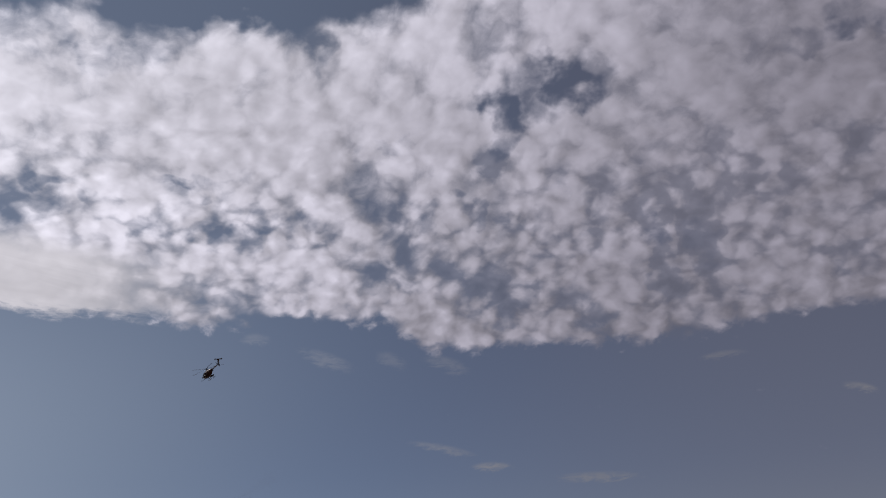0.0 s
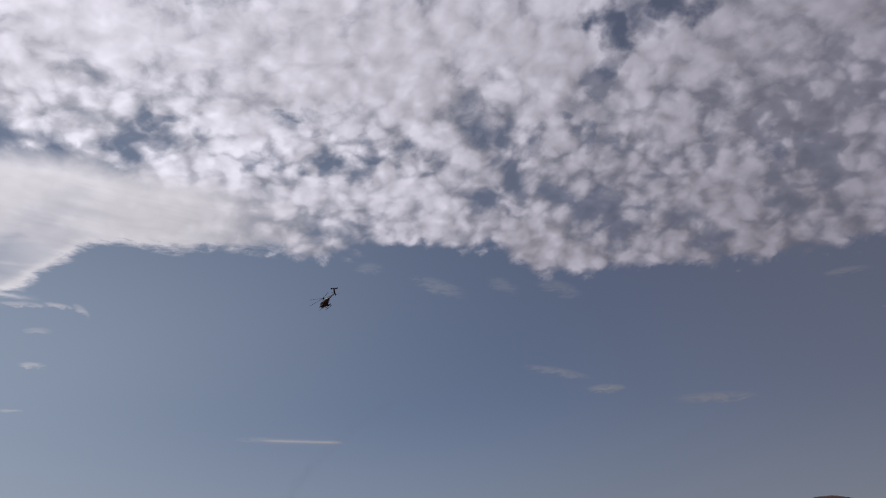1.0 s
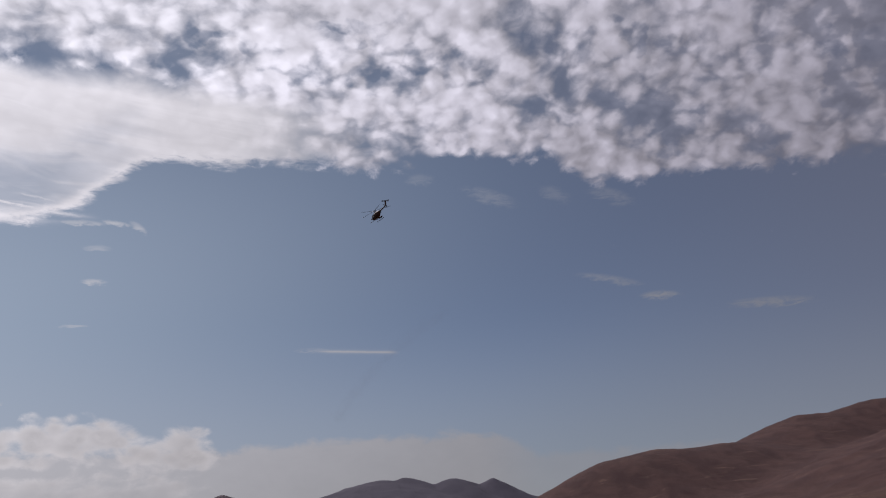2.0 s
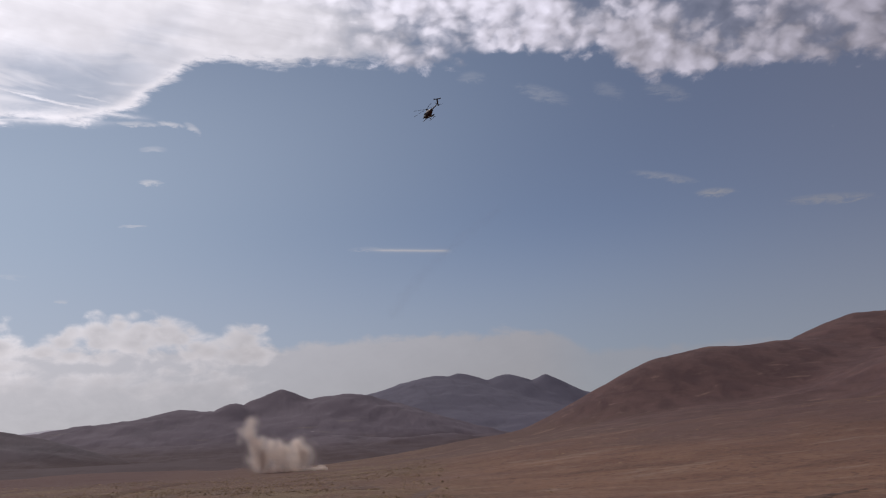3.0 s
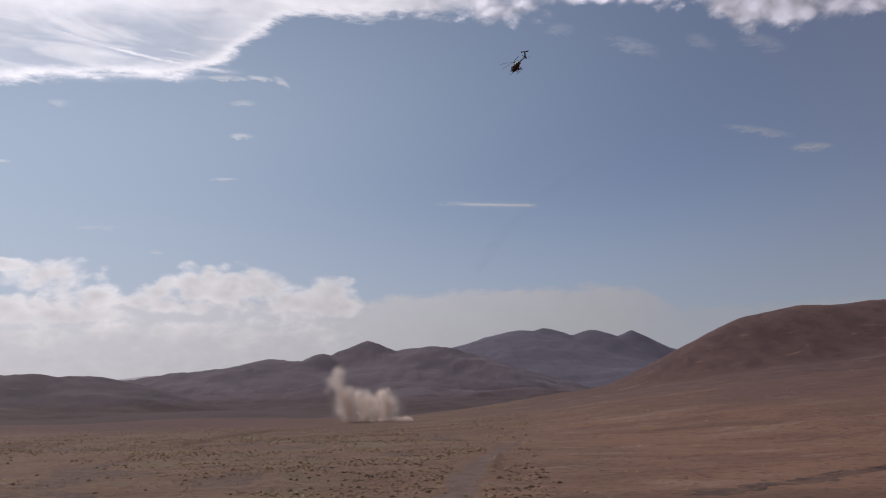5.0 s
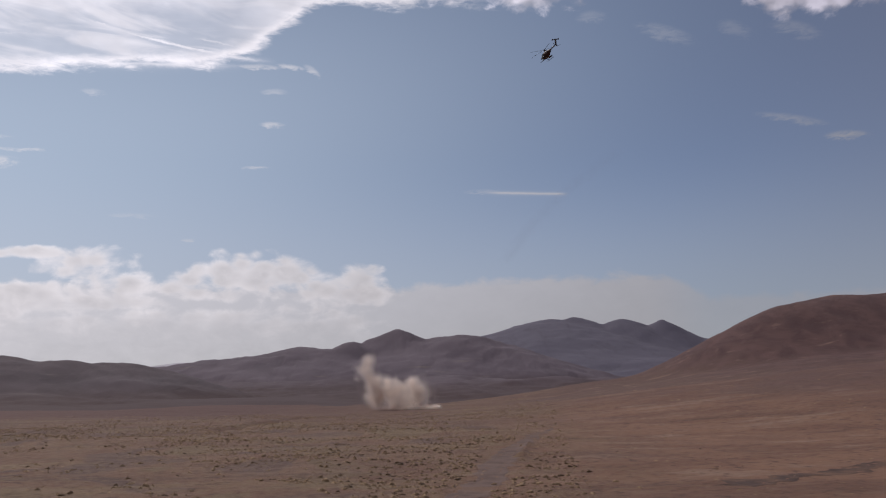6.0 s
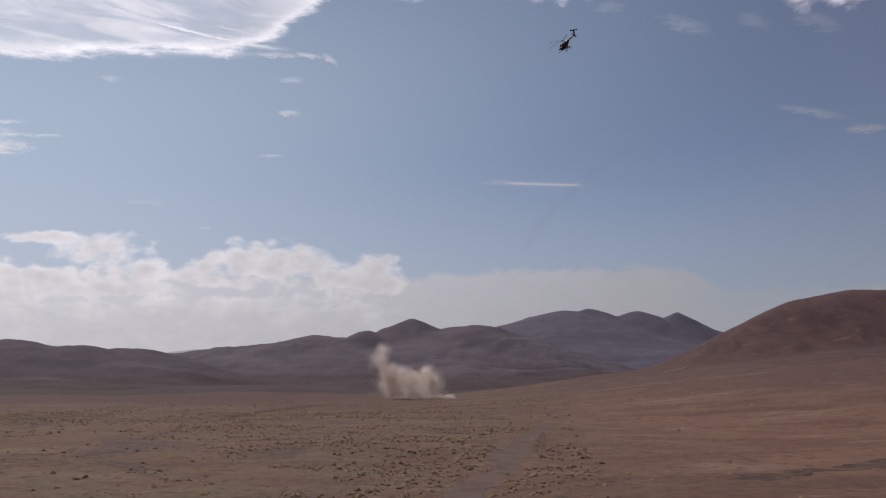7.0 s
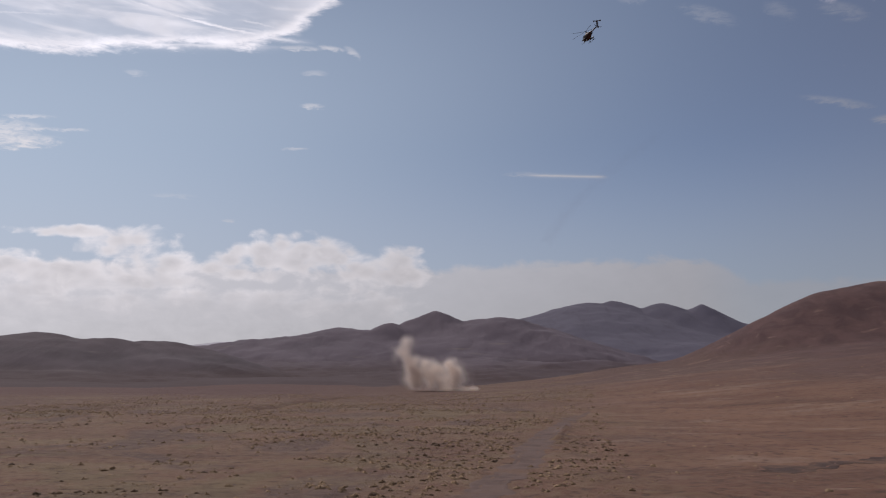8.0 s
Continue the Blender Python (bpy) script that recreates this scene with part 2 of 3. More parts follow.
    for h_az, h_el, wide, high in heaps:
        u, v = (az - h_az) * (1.0 / wide), (el - h_el) * (1.0 / high)
        one = 1.0 - (u * u + v * v)
        body = one if body is None else body.math("SMOOTH_MAX", one, 0.3)
    body = body.math("MAXIMUM", (4.7 - el).math("MINIMUM", az * -0.6 - 0.9)) + (billow - 0.5) * 2.2 + (0.42 - knob) * 1.3
    heap = body.step(-0.30, 0.80) * (el + (billow - 0.5) * 4.0).step(2.6, 5.8, 0.25, 0.92)
    haze_top = az.step(0.0, 8.0, 5.9, 6.2) - az.step(14.0, 17.0, 0.0, 1.3) + (billow - 0.5) * 1.4
    haze = (haze_top - el).step(-0.15, 0.40) * az.step(-6.0, 2.0, 0.74, 0.76) * az.step(13.0, 17.5, 1.0, 0.55)

    # how bright: towards the sun more, in the thick of the cloud less
    sunny = near_sun.step(SUNNY_FROM, 0.98)
    glow = CLOUD_LOW + sunny * CLOUD_GAIN
    white = glow * (az.step(14.0, 40.0, 1.05, 1.18) + az.step(8.0, -4.0) * 0.12 + ((round_top - round_sunward) * RELIEF).math("MAXIMUM", -0.24).math("MINIMUM", 0.30) + domes * az.step(38.0, 14.0, 0.38, 0.48) + (frayed - 0.5) * 0.26 + (large - 0.5) * 0.45 + (cloud - 0.5) * 0.20 - depth.step(0.30, 0.75) * 0.08)
    white_heap = (CLOUD_LOW + sunny * CLOUD_GAIN * 0.8) * (1.42 - body.step(0.1, 1.2) * 0.30 + (billow - 0.5) * 0.9)
    white_haze = (CLOUD_LOW + sunny * CLOUD_GAIN * 0.85) * (1.10 + (billow - 0.5) * 0.16)
    white_sheet = glow * (az.step(0.0, -16.0, 1.04, 1.16) + (fibre - 0.5) * 0.14 + (streak - 0.5) * 0.22 + domes * 0.22 + filament * 0.03 + over.step(1.2, 0.2) * 0.08 + (el + az * 0.085).step(22.4, 24.6) * 0.10)

    def tint(level, colour):
        return vector_op(tree, "SCALE", colour, level)

    shade = blended(tree, veil_sun, clear, tint(glow, (0.735, 0.895, 1.0)))
    shade = blended(tree, az.step(8.0, 46.0) * 0.42, shade, (1.72, 1.67, 1.97))
    shade = blended(tree, el.step(13.0, 2.5) * 0.55, shade, tint(CLOUD_LOW + sunny * CLOUD_GAIN * 0.9, (0.89, 0.955, 1.02)))
    shade = blended(tree, wisp, shade, tint(glow, (0.97, 0.985, 1.0)))
    shade = blended(tree, haze, shade, tint(white_haze, (0.985, 0.985, 1.0)))
    shade = blended(tree, heap, shade, tint(white_heap, (0.985, 0.985, 0.995)))
    shade = blended(tree, deck, shade, vector_op(tree, "SCALE", blended(tree, sunny, (0.940, 0.932, 1.085), (0.952, 0.978, 1.05)), white))
    shade = blended(tree, sheet, shade, tint(white_sheet, (0.968, 0.983, 1.025)))
    tree.links.new(shade, back.inputs[0])


DECK_FILL, SUNNY_FROM, RELIEF, OPENING = 0.48, 0.45, 0.80, 0.52
SKY_SAT, SKY_VALUE, CLOUD_LOW, CLOUD_GAIN = 0.81, 0.52, 2.7, 5.4
build_sky()

# ---- terrain: height of the land, in metres over the plain ----
EYE = 12.0


def polar(az, r):
    """Plan position at an azimuth in degrees (0 is +y, to the right positive) and a distance."""
    return r * math.sin(radians(az)), r * math.cos(radians(az))


def hashed(ix, iy, seed):
    h = (ix.astype(np.int64) * 374761393 + iy.astype(np.int64) * 668265263 + seed * 2147483647) & 0xFFFFFFFF
    h = ((h ^ (h >> 13)) * 1274126177) & 0xFFFFFFFF
    return ((h ^ (h >> 16)) & 0xFFFF) / 65535.0


def value_noise(x, y, seed=0):
    ix, iy = np.floor(x), np.floor(y)
    fx, fy = x - ix, y - iy
    fx, fy = fx * fx * (3 - 2 * fx), fy * fy * (3 - 2 * fy)
    a, b = hashed(ix, iy, seed), hashed(ix + 1, iy, seed)
    c, d = hashed(ix, iy + 1, seed), hashed(ix + 1, iy + 1, seed)
    return (a + (b - a) * fx) * (1 - fy) + (c + (d - c) * fx) * fy - 0.5


def fbm(x, y, octaves=5, seed=0, gain=0.5):
    total, amp = np.zeros_like(x), 1.0
    for k in range(octaves):
        total += amp * value_noise(x, y, seed + 17 * k)
        x, y, amp = 1.97 * x + 3.1 * y * 0.13, 1.97 * y - 3.1 * x * 0.13, amp * gain
    return total


def ridged(x, y, octaves=4, seed=0):
    total, amp = np.zeros_like(x), 1.0
    for k in range(octaves):
        total += amp * (0.5 - 2 * np.abs(value_noise(x, y, seed + 29 * k)))
        x, y, amp = 2.03 * x, 2.03 * y, amp * 0.5
    return total


def cones(x, y, peaks, soft):
    """Joined slopes of peaks given as (azimuth, distance, height, slope, roundness)."""
    total = np.zeros_like(x)
    for az, r, height, slope, rounded in peaks:
        px, py = polar(az, r)
        d = np.sqrt((x - px) ** 2 + (y - py) ** 2 + rounded ** 2) - rounded
        total += np.exp(np.clip((height - slope * d) / soft, -60, 400))
    return soft * np.log(total + 1e-9)


HILL = [
    (34.48, 1120, 136.6, 0.73, 60), (31.1, 1080, 119.6, 0.46, 40), (26.38, 980, 90.7, 0.403, 50), (23.06, 930, 83.7, 0.535, 45),
    (20.49, 905, 71.2, 0.566, 25), (26.09, 760, 32.5, 0.164, 60), (12.19, 860, 18.3, 0.169, 40), (32.94, 560, 27.8, 0.128, 60),
    (48, 1000, 150, 0.34, 60),
]


def hill_height(x, y):
    return cones(x, y, HILL, 5.4)


def smooth(v, a, b):
    t = np.clip((v - a) / (b - a), 0, 1)
    return t * t * (3 - 2 * t)


def line_distance(x, y, points):
    """Plan distance to a line of points."""
    best = np.full(np.shape(x), 1e9)
    for (ax, ay), (bx, by) in zip(points, points[1:]):
        t = np.clip(((x - ax) * (bx - ax) + (y - ay) * (by - ay)) / ((bx - ax) ** 2 + (by - ay) ** 2), 0, 1)
        best = np.minimum(best, np.hypot(x - ax - t * (bx - ax), y - ay - t * (by - ay)))
    return best


GULLY = [(-66, 342), (-62, 372), (-60, 392), (-52, 440), (-49, 482), (-36, 520)]
MAIN_TRACK = [(-6, 58), (-2, 78), (2.5, 101), (9.5, 135), (17.6, 186), (24, 222), (33, 268), (44, 312)]
BERM = [(20.2, 184), (22.0, 196), (26.4, 224)]


def land(x, y):
    x, y = np.asarray(x, float), np.asarray(y, float)
    r = np.hypot(x, y)
    hill = hill_height(x, y)
    steep = smooth(hill, 8, 40)
    rough = fbm(x / 90, y / 90, 4, 3) * 2.0 * smooth(r, 80, 300) + fbm(x / 14, y / 14, 4, 9) * 0.35 + fbm(x / 2.6, y / 2.6, 3, 14) * 0.22
    rills = ridged(x / 120 + 0.3 * fbm(x / 60, y / 60, 2, 5), y / 120, 4, 41) * 5.0 * steep
    z = 3.0 * np.log1p(np.exp(np.clip(hill / 3.0, -30, 300))) + rough + rills
    z = z - 1.7 * np.exp(-(line_distance(x, y, GULLY) / 2.8) ** 2) + 0.7 * np.exp(-((line_distance(x, y, BERM)) / 1.1) ** 2)
    z = z - 0.16 * np.exp(-(line_distance(x, y, MAIN_TRACK) / 3.4) ** 4)
    knoll = 10.3 * np.exp(-(r / 34.0) ** 2)
    return z * smooth(r, 20, 70) + knoll


def left_hills(x, y):
    peaks = [
        (-27, 1500, 58, 0.2, 60), (-21.49, 1480, 68.1, 0.342, 60), (-18.36, 1460, 61.7, 0.493, 60), (-15.81, 1500, 55.7, 0.193, 30),
        (-13.9, 1560, 50.3, 0.238, 40), (-34, 1500, 66, 0.2, 60), (-20, 1250, 15, 0.1, 50), (-15, 1200, 9, 0.08, 50),
    ]
    r = np.hypot(x, y)
    foot = -3.0 + 9 * smooth(r, 660, 1400) + fbm(x / 150, y / 150, 4, 66) * 4.5
    ending = 30 * smooth(np.degrees(np.arctan2(x, y)), -14.0, -1.5)
    return np.maximum(cones(x, y, peaks, 2.0) + ridged(x / 170, y / 170, 6, 61) * 5 + fbm(x / 26, y / 26, 3, 62) * 2.4 - 3, foot) - ending


def middle_range(x, y):
    peaks = [
        (-0.42, 2300, 153.5, 0.472, 8), (-2.82, 2250, 121.5, 0.44, 14), (-5.2, 2300, 113.0, 0.27, 40), (-9.52, 2300, 86, 0.21, 50),
        (-12.27, 2350, 70.9, 0.145, 60), (2.12, 2300, 131.9, 0.258, 30), (3.78, 2250, 133.3, 0.376, 40), (5.33, 2150, 90.4, 0.307, 40),
        (-4.5, 1800, 36, 0.13, 80), (2.5, 1750, 36, 0.14, 80), (0.5, 1450, 17, 0.1, 80), (7.5, 1650, 28, 0.12, 80),
        (-10, 1750, 27, 0.1, 80), (11, 1900, 32, 0.12, 80), (4.5, 1250, 11, 0.07, 60), (-16.06, 2350, 64.5, 0.114, 70),
    ]
    r = np.hypot(x, y)
    foot = -5.0 + 12 * smooth(r, 620, 1350) + fbm(x / 150, y / 150, 4, 88) * 4.0
    return np.maximum(cones(x, y, peaks, 3.0) + ridged(x / 200, y / 200, 6, 83) * 8 + fbm(x / 40, y / 40, 3, 84) * 4.6 - 3, foot)


def far_range(x, y):
    peaks = [
        (6.4, 3900, 250, 0.408, 30), (8.25, 3900, 274.6, 0.276, 45), (9.41, 3900, 283.7, 0.393, 15), (11.94, 3900, 266.6, 0.406, 40),
        (14.17, 3900, 263.4, 0.516, 8), (4.89, 3950, 214.2, 0.402, 30), (16.14, 3900, 194.5, 0.309, 30), (19, 3950, 180, 0.25, 60),
        (9, 3400, 120, 0.25, 90), (13, 3350, 110, 0.25, 90),
    ]
    return cones(x, y, peaks, 2.0) + ridged(x / 300, y / 300, 6, 97) * 8 + fbm(x / 70, y / 70, 3, 98) * 5.0 - 4


def farthest_range(x, y):
    peaks = [(-12.2, 4700, 153, 0.16, 30), (-11.2, 4700, 146, 0.2, 30), (-17.0, 4700, 130, 0.16, 60), (-22, 4700, 130, 0.2, 60)]
    return cones(x, y, peaks, 5.0) + ridged(x / 420, y / 420, 4, 101) * 8 - 4

# ---- materials ----
def material(name, rough=0.9, metal=0.0):
    mat = bpy.data.materials.new(name)
    mat.use_nodes = True
    shader = mat.node_tree.nodes["Principled BSDF"]
    shader.inputs["Roughness"].default_value, shader.inputs["Metallic"].default_value = rough, metal
    shader.inputs["Specular IOR Level"].default_value = 0.25
    return mat, mat.node_tree, shader


def world_place(tree):
    return tree.nodes.new("ShaderNodeNewGeometry").outputs["Position"]


def stretched(tree, vector, scale, turn=0.0):
    node = tree.nodes.new("ShaderNodeMapping")
    tree.links.new(vector, node.inputs[0])
    node.inputs["Rotation"].default_value = (0, 0, radians(turn))
    node.inputs["Scale"].default_value = scale
    return node.outputs[0]


def bumped(tree, shader, height, distance, strength=0.6):
    node = tree.nodes.new("ShaderNodeBump")
    node.inputs["Distance"].default_value, node.inputs["Strength"].default_value = distance, strength
    tree.links.new(height.socket, node.inputs["Height"])
    tree.links.new(node.outputs[0], shader.inputs["Normal"])


def soil_material():
    mat, tree, shader = material("dry_soil", 0.95)
    place = world_place(tree)
    split = tree.nodes.new("ShaderNodeSeparateXYZ")
    tree.links.new(place, split.inputs[0])
    x, y, z = (Wire(tree, s) for s in split.outputs)
    wide = noised(tree, place, 0.008, 4, 0.55, 0.5)
    patch = noised(tree, stretched(tree, place, (1.0, 0.6, 1.0)), 0.06, 6, 0.62, 0.6)
    streak = noised(tree, stretched(tree, place, (0.40, 0.8, 1.2), -24), 0.05, 5, 0.58, 0.8)
    dash = noised(tree, stretched(tree, place, (0.34, 0.9, 2.0), -20), 0.11, 5, 0.62, 0.6)
    tuft = noised(tree, place, 0.5, 6, 0.72)
    grain = noised(tree, place, 3.0, 6, 0.7)
    slope = (x - y * 0.13 + (wide - 0.5) * 90).step(-22, 30)
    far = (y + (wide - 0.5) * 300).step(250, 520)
    grassy = blended(tree, patch.step(0.34, 0.66), (0.160, 0.080, 0.052), (0.212, 0.125, 0.073))
    lilac = noised(tree, stretched(tree, place, (0.8, 0.45, 1.0)), 0.040, 5, 0.58, 0.8)
    grassy = blended(tree, lilac.step(0.53, 0.60) * 0.9, grassy, (0.100, 0.063, 0.055))
    grassy = blended(tree, lilac.step(0.48, 0.40) * 0.85, grassy, (0.156, 0.114, 0.058))
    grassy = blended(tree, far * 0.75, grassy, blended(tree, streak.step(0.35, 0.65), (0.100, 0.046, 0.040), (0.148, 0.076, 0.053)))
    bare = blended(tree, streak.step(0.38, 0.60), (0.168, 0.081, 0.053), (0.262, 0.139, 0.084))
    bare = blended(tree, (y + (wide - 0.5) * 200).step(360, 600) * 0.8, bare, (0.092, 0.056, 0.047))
    colour = blended(tree, slope, grassy, bare)
    colour = blended(tree, dash.step(0.54, 0.68) * (slope * 0.55 + 0.35), colour, (0.30, 0.20, 0.145))
    colour = blended(tree, dash.step(0.43, 0.30) * 0.42, colour, (0.080, 0.050, 0.042))
    band = noised(tree, stretched(tree, place, (0.22, 0.75, 1.0), 6), 0.06, 5, 0.6, 0.7)
    colour = blended(tree, band.step(0.52, 0.66) * (1.0 - slope) * 0.70, colour, (0.225, 0.162, 0.088))
    colour = blended(tree, band.step(0.46, 0.34) * (1.0 - slope * 0.5) * 0.55, colour, (0.078, 0.046, 0.036))
    colour = blended(tree, wide.step(0.56, 0.70) * 0.45, colour, (0.128, 0.088, 0.078))
    colour = blended(tree, tuft.step(0.50, 0.62) * (1.0 - slope * 0.6) * 0.8, colour, (0.205, 0.148, 0.085))
    colour = blended(tree, tuft.step(0.49, 0.36) * 0.8, colour, (0.066, 0.040, 0.029))
    colour = blended(tree, (grain - 0.5) * 0.5 + 0.25, colour, (0.11, 0.066, 0.048))
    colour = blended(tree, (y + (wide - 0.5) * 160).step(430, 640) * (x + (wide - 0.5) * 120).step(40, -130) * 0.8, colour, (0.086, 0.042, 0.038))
    # upper hill: the weak light there is put in as darker purple-brown soil colour
    upper_shaded = blended(tree, patch.step(0.35, 0.66), (0.074, 0.039, 0.039), (0.110, 0.060, 0.055))
    upper_shaded = blended(tree, dash.step(0.56, 0.70) * streak.step(0.45, 0.60) * 0.55, upper_shaded, (0.235, 0.152, 0.112))
    colour = blended(tree, (z + (patch - 0.5) * 30 + (wide - 0.5) * 30 + (streak - 0.5) * 46).step(-8, 44), colour, upper_shaded)
    tree.links.new(colour, shader.inputs["Base Color"])
    bumped(tree, shader, tuft * 0.7 + grain * 0.3, 0.8, 0.8)
    return mat


def rock_material(name, dark, light, foot, foot_height, relief, streaks=(0.16, 0.13, 0.12)):
    mat, tree, shader = material(name, 0.95)
    place = world_place(tree)
    split = tree.nodes.new("ShaderNodeSeparateXYZ")
    tree.links.new(place, split.inputs[0])
    z = Wire(tree, split.outputs[2])
    broad = noised(tree, place, 0.005, 6, 0.6, 0.8)
    gully = noised(tree, stretched(tree, place, (1.0, 0.3, 0.5)), 0.016, 7, 0.65, 0.5)
    colour = blended(tree, broad.step(0.35, 0.65), dark, light)
    colour = blended(tree, gully.step(0.50, 0.32) * 0.45, colour, tuple(c * 0.7 for c in dark))
    pale = noised(tree, stretched(tree, place, (0.25, 0.5, 2.0)), 0.03, 5, 0.6)
    colour = blended(tree, pale.step(0.60, 0.74) * (z - foot_height * 1.5).step(40, 0) * 0.6, colour, streaks)
    colour = blended(tree, (z + (broad - 0.5) * foot_height).step(foot_height * 1.2, 0.0), colour, foot)
    tree.links.new(colour, shader.inputs["Base Color"])
    bumped(tree, shader, gully, 12.0, relief)
    return mat


def plain_material(name, colour, rough=0.6, metal=0.0, vary=0.25, scale=6.0):
    mat, tree, shader = material(name, rough, metal)
    place = tree.nodes.new("ShaderNodeTexCoord").outputs["Object"]
    wear = noised(tree, place, scale, 5, 0.6)
    tree.links.new(blended(tree, wear.step(0.3, 0.7), colour, tuple(c * (1 - vary) for c in colour)), shader.inputs["Base Color"])
    return mat


def leafy_material(name, low, high):
    mat, tree, shader = material(name, 0.9)
    geometry = tree.nodes.new("ShaderNodeNewGeometry")
    each = tree.nodes.new("ShaderNodeObjectInfo").outputs["Random"]
    mottle = noised(tree, geometry.outputs["Position"], 5.0, 4, 0.6)
    mix = Wire(tree, geometry.outputs["Random Per Island"]) * 0.45 + Wire(tree, each) * 0.25 + mottle * 0.35
    tree.links.new(blended(tree, mix.step(0.15, 0.9), low, high), shader.inputs["Base Color"])
    return mat


def dust_material(name, colour, clear=0.0):
    mat, tree, shader = material(name, 1.0)
    tree.nodes.remove(shader)
    island = Wire(tree, tree.nodes.new("ShaderNodeNewGeometry").outputs["Random Per Island"])
    diffuse, through_light, mixed = (tree.nodes.new(n) for n in ("ShaderNodeBsdfDiffuse", "ShaderNodeBsdfTranslucent", "ShaderNodeMixShader"))
    tone = blended(tree, island, tuple(c * 0.85 for c in colour), colour)
    tree.links.new(tone, diffuse.inputs[0]), tree.links.new(tone, through_light.inputs[0])
    mixed.inputs[0].default_value = 0.6
    tree.links.new(diffuse.outputs[0], mixed.inputs[1]), tree.links.new(through_light.outputs[0], mixed.inputs[2])
    if clear:
        see_through, thinned = tree.nodes.new("ShaderNodeBsdfTransparent"), tree.nodes.new("ShaderNodeMixShader")
        thinned.inputs[0].default_value = clear
        tree.links.new(mixed.outputs[0], thinned.inputs[1]), tree.links.new(see_through.outputs[0], thinned.inputs[2])
        mixed = thinned
    tree.links.new(mixed.outputs[0], tree.nodes["Material Output"].inputs[0])
    return mat


SOIL = soil_material()
# distance haze is put into these base colours: purple-grey, bluer then paler farther off
ROCK_NEAR = rock_material("dark_hazed_hill_rock", (0.059, 0.045, 0.054), (0.086, 0.066, 0.076), (0.048, 0.025, 0.025), 24.0, 0.4)
ROCK_MID = rock_material("hazed_range_rock", (0.087, 0.068, 0.087), (0.114, 0.091, 0.111), (0.050, 0.028, 0.029), 44.0, 0.32)
ROCK_FAR = rock_material("hazed_far_rock", (0.094, 0.087, 0.119), (0.102, 0.095, 0.127), (0.090, 0.078, 0.098), 30.0, 0.16)
ROCK_HAZED = rock_material("hazed_pale_rock", (0.30, 0.29, 0.33), (0.40, 0.39, 0.43), (0.34, 0.33, 0.36), 30.0, 0.1)
STRAW = leafy_material("straw_grass", (0.140, 0.091, 0.052), (0.335, 0.230, 0.136))
SHRUB = leafy_material("dark_shrub", (0.066, 0.041, 0.026), (0.160, 0.102, 0.058))


# ---- mesh helpers ----
def mesh_from(name, verts, faces, mat, smooth_shade=True):
    me = bpy.data.meshes.new(name)
    me.from_pydata(verts, [], faces)
    me.materials.append(mat)
    if smooth_shade:
        me.polygons.foreach_set("use_smooth", [True] * len(me.polygons))
    me.update()
    return me


def grid_faces(rows, columns, closed=False):
    a = np.arange(rows * columns).reshape(rows, columns)
    if closed:
        a = np.concatenate([a, a[:, :1]], 1)
    return np.stack([a[:-1, :-1], a[:-1, 1:], a[1:, 1:], a[1:, :-1]], -1).reshape(-1, 4)


def part(name, bm, mat, parent, label=""):
    me = bpy.data.meshes.new(name)
    bm.to_mesh(me)
    bm.free()
    me.materials.append(mat)
    ob = new(name, me)
    ob.parent = parent
    return tagged(ob, label)


# ---- ground: one sheet to the horizon, with the hill as its raised part ----
def build_land():
    azimuths = np.concatenate([np.arange(-180, -34, 4.0), np.arange(-34, 44, 0.11), np.arange(44, 180, 4.0)])
    reach = np.concatenate([np.linspace(0.001, 60, 24), np.geomspace(62, 1500, 400), np.geomspace(1540, 4900, 40)])
    a, r = np.meshgrid(np.radians(azimuths), reach)
    x, y = r * np.sin(a), r * np.cos(a)
    x = x + 0.8 * np.exp(-r / 15)  # the sheet's pole lies beside the eye, not under it
    z = land(x, y)
    verts = np.stack([x, y, z], -1).reshape(-1, 3)
    faces = grid_faces(len(reach), len(azimuths), True)[:, ::-1]
    high = (hill_height(x, y).reshape(-1)[faces].mean(1) > 26)
    for name, chosen, label in (("ground", ~high, "dry brown plain with straw grass tussocks and bare soil patches"),
                                ("hill", high, "bare reddish brown hill with smooth dry slopes")):
        used, index = np.unique(faces[chosen], return_inverse=True)
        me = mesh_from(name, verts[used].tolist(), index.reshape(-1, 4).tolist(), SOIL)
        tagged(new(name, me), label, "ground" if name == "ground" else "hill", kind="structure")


def build_range(name, height, azimuths, reach, mat, label):
    a, r = np.meshgrid(np.radians(azimuths), reach)
    x, y = r * np.sin(a), r * np.cos(a)
    z = height(x, y)
    edge = np.minimum(np.arange(len(reach)), np.arange(len(reach))[::-1])[:, None]
    side = np.minimum(np.arange(len(azimuths)), np.arange(len(azimuths))[::-1])[None]
    z = np.where((edge == 0) | (side == 0), -12.0, z)
    me = mesh_from(name, np.stack([x, y, z], -1).reshape(-1, 3).tolist(), grid_faces(*x.shape)[:, ::-1].tolist(), mat)
    tagged(new(name, me), label, "mountain", kind="structure")


build_land()
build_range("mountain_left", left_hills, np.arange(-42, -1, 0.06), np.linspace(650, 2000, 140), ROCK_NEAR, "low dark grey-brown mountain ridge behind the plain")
build_range("mountain_middle", middle_range, np.arange(-24, 15, 0.055), np.linspace(620, 2900, 210), ROCK_MID, "dark mountain range with a pointed peak, tinted purple-grey by haze")
build_range("mountain_far", far_range, np.arange(-2, 26, 0.05), np.linspace(2900, 4500, 130), ROCK_FAR, "far mountain ridge with twin horn peaks, tinted blue-grey by haze")
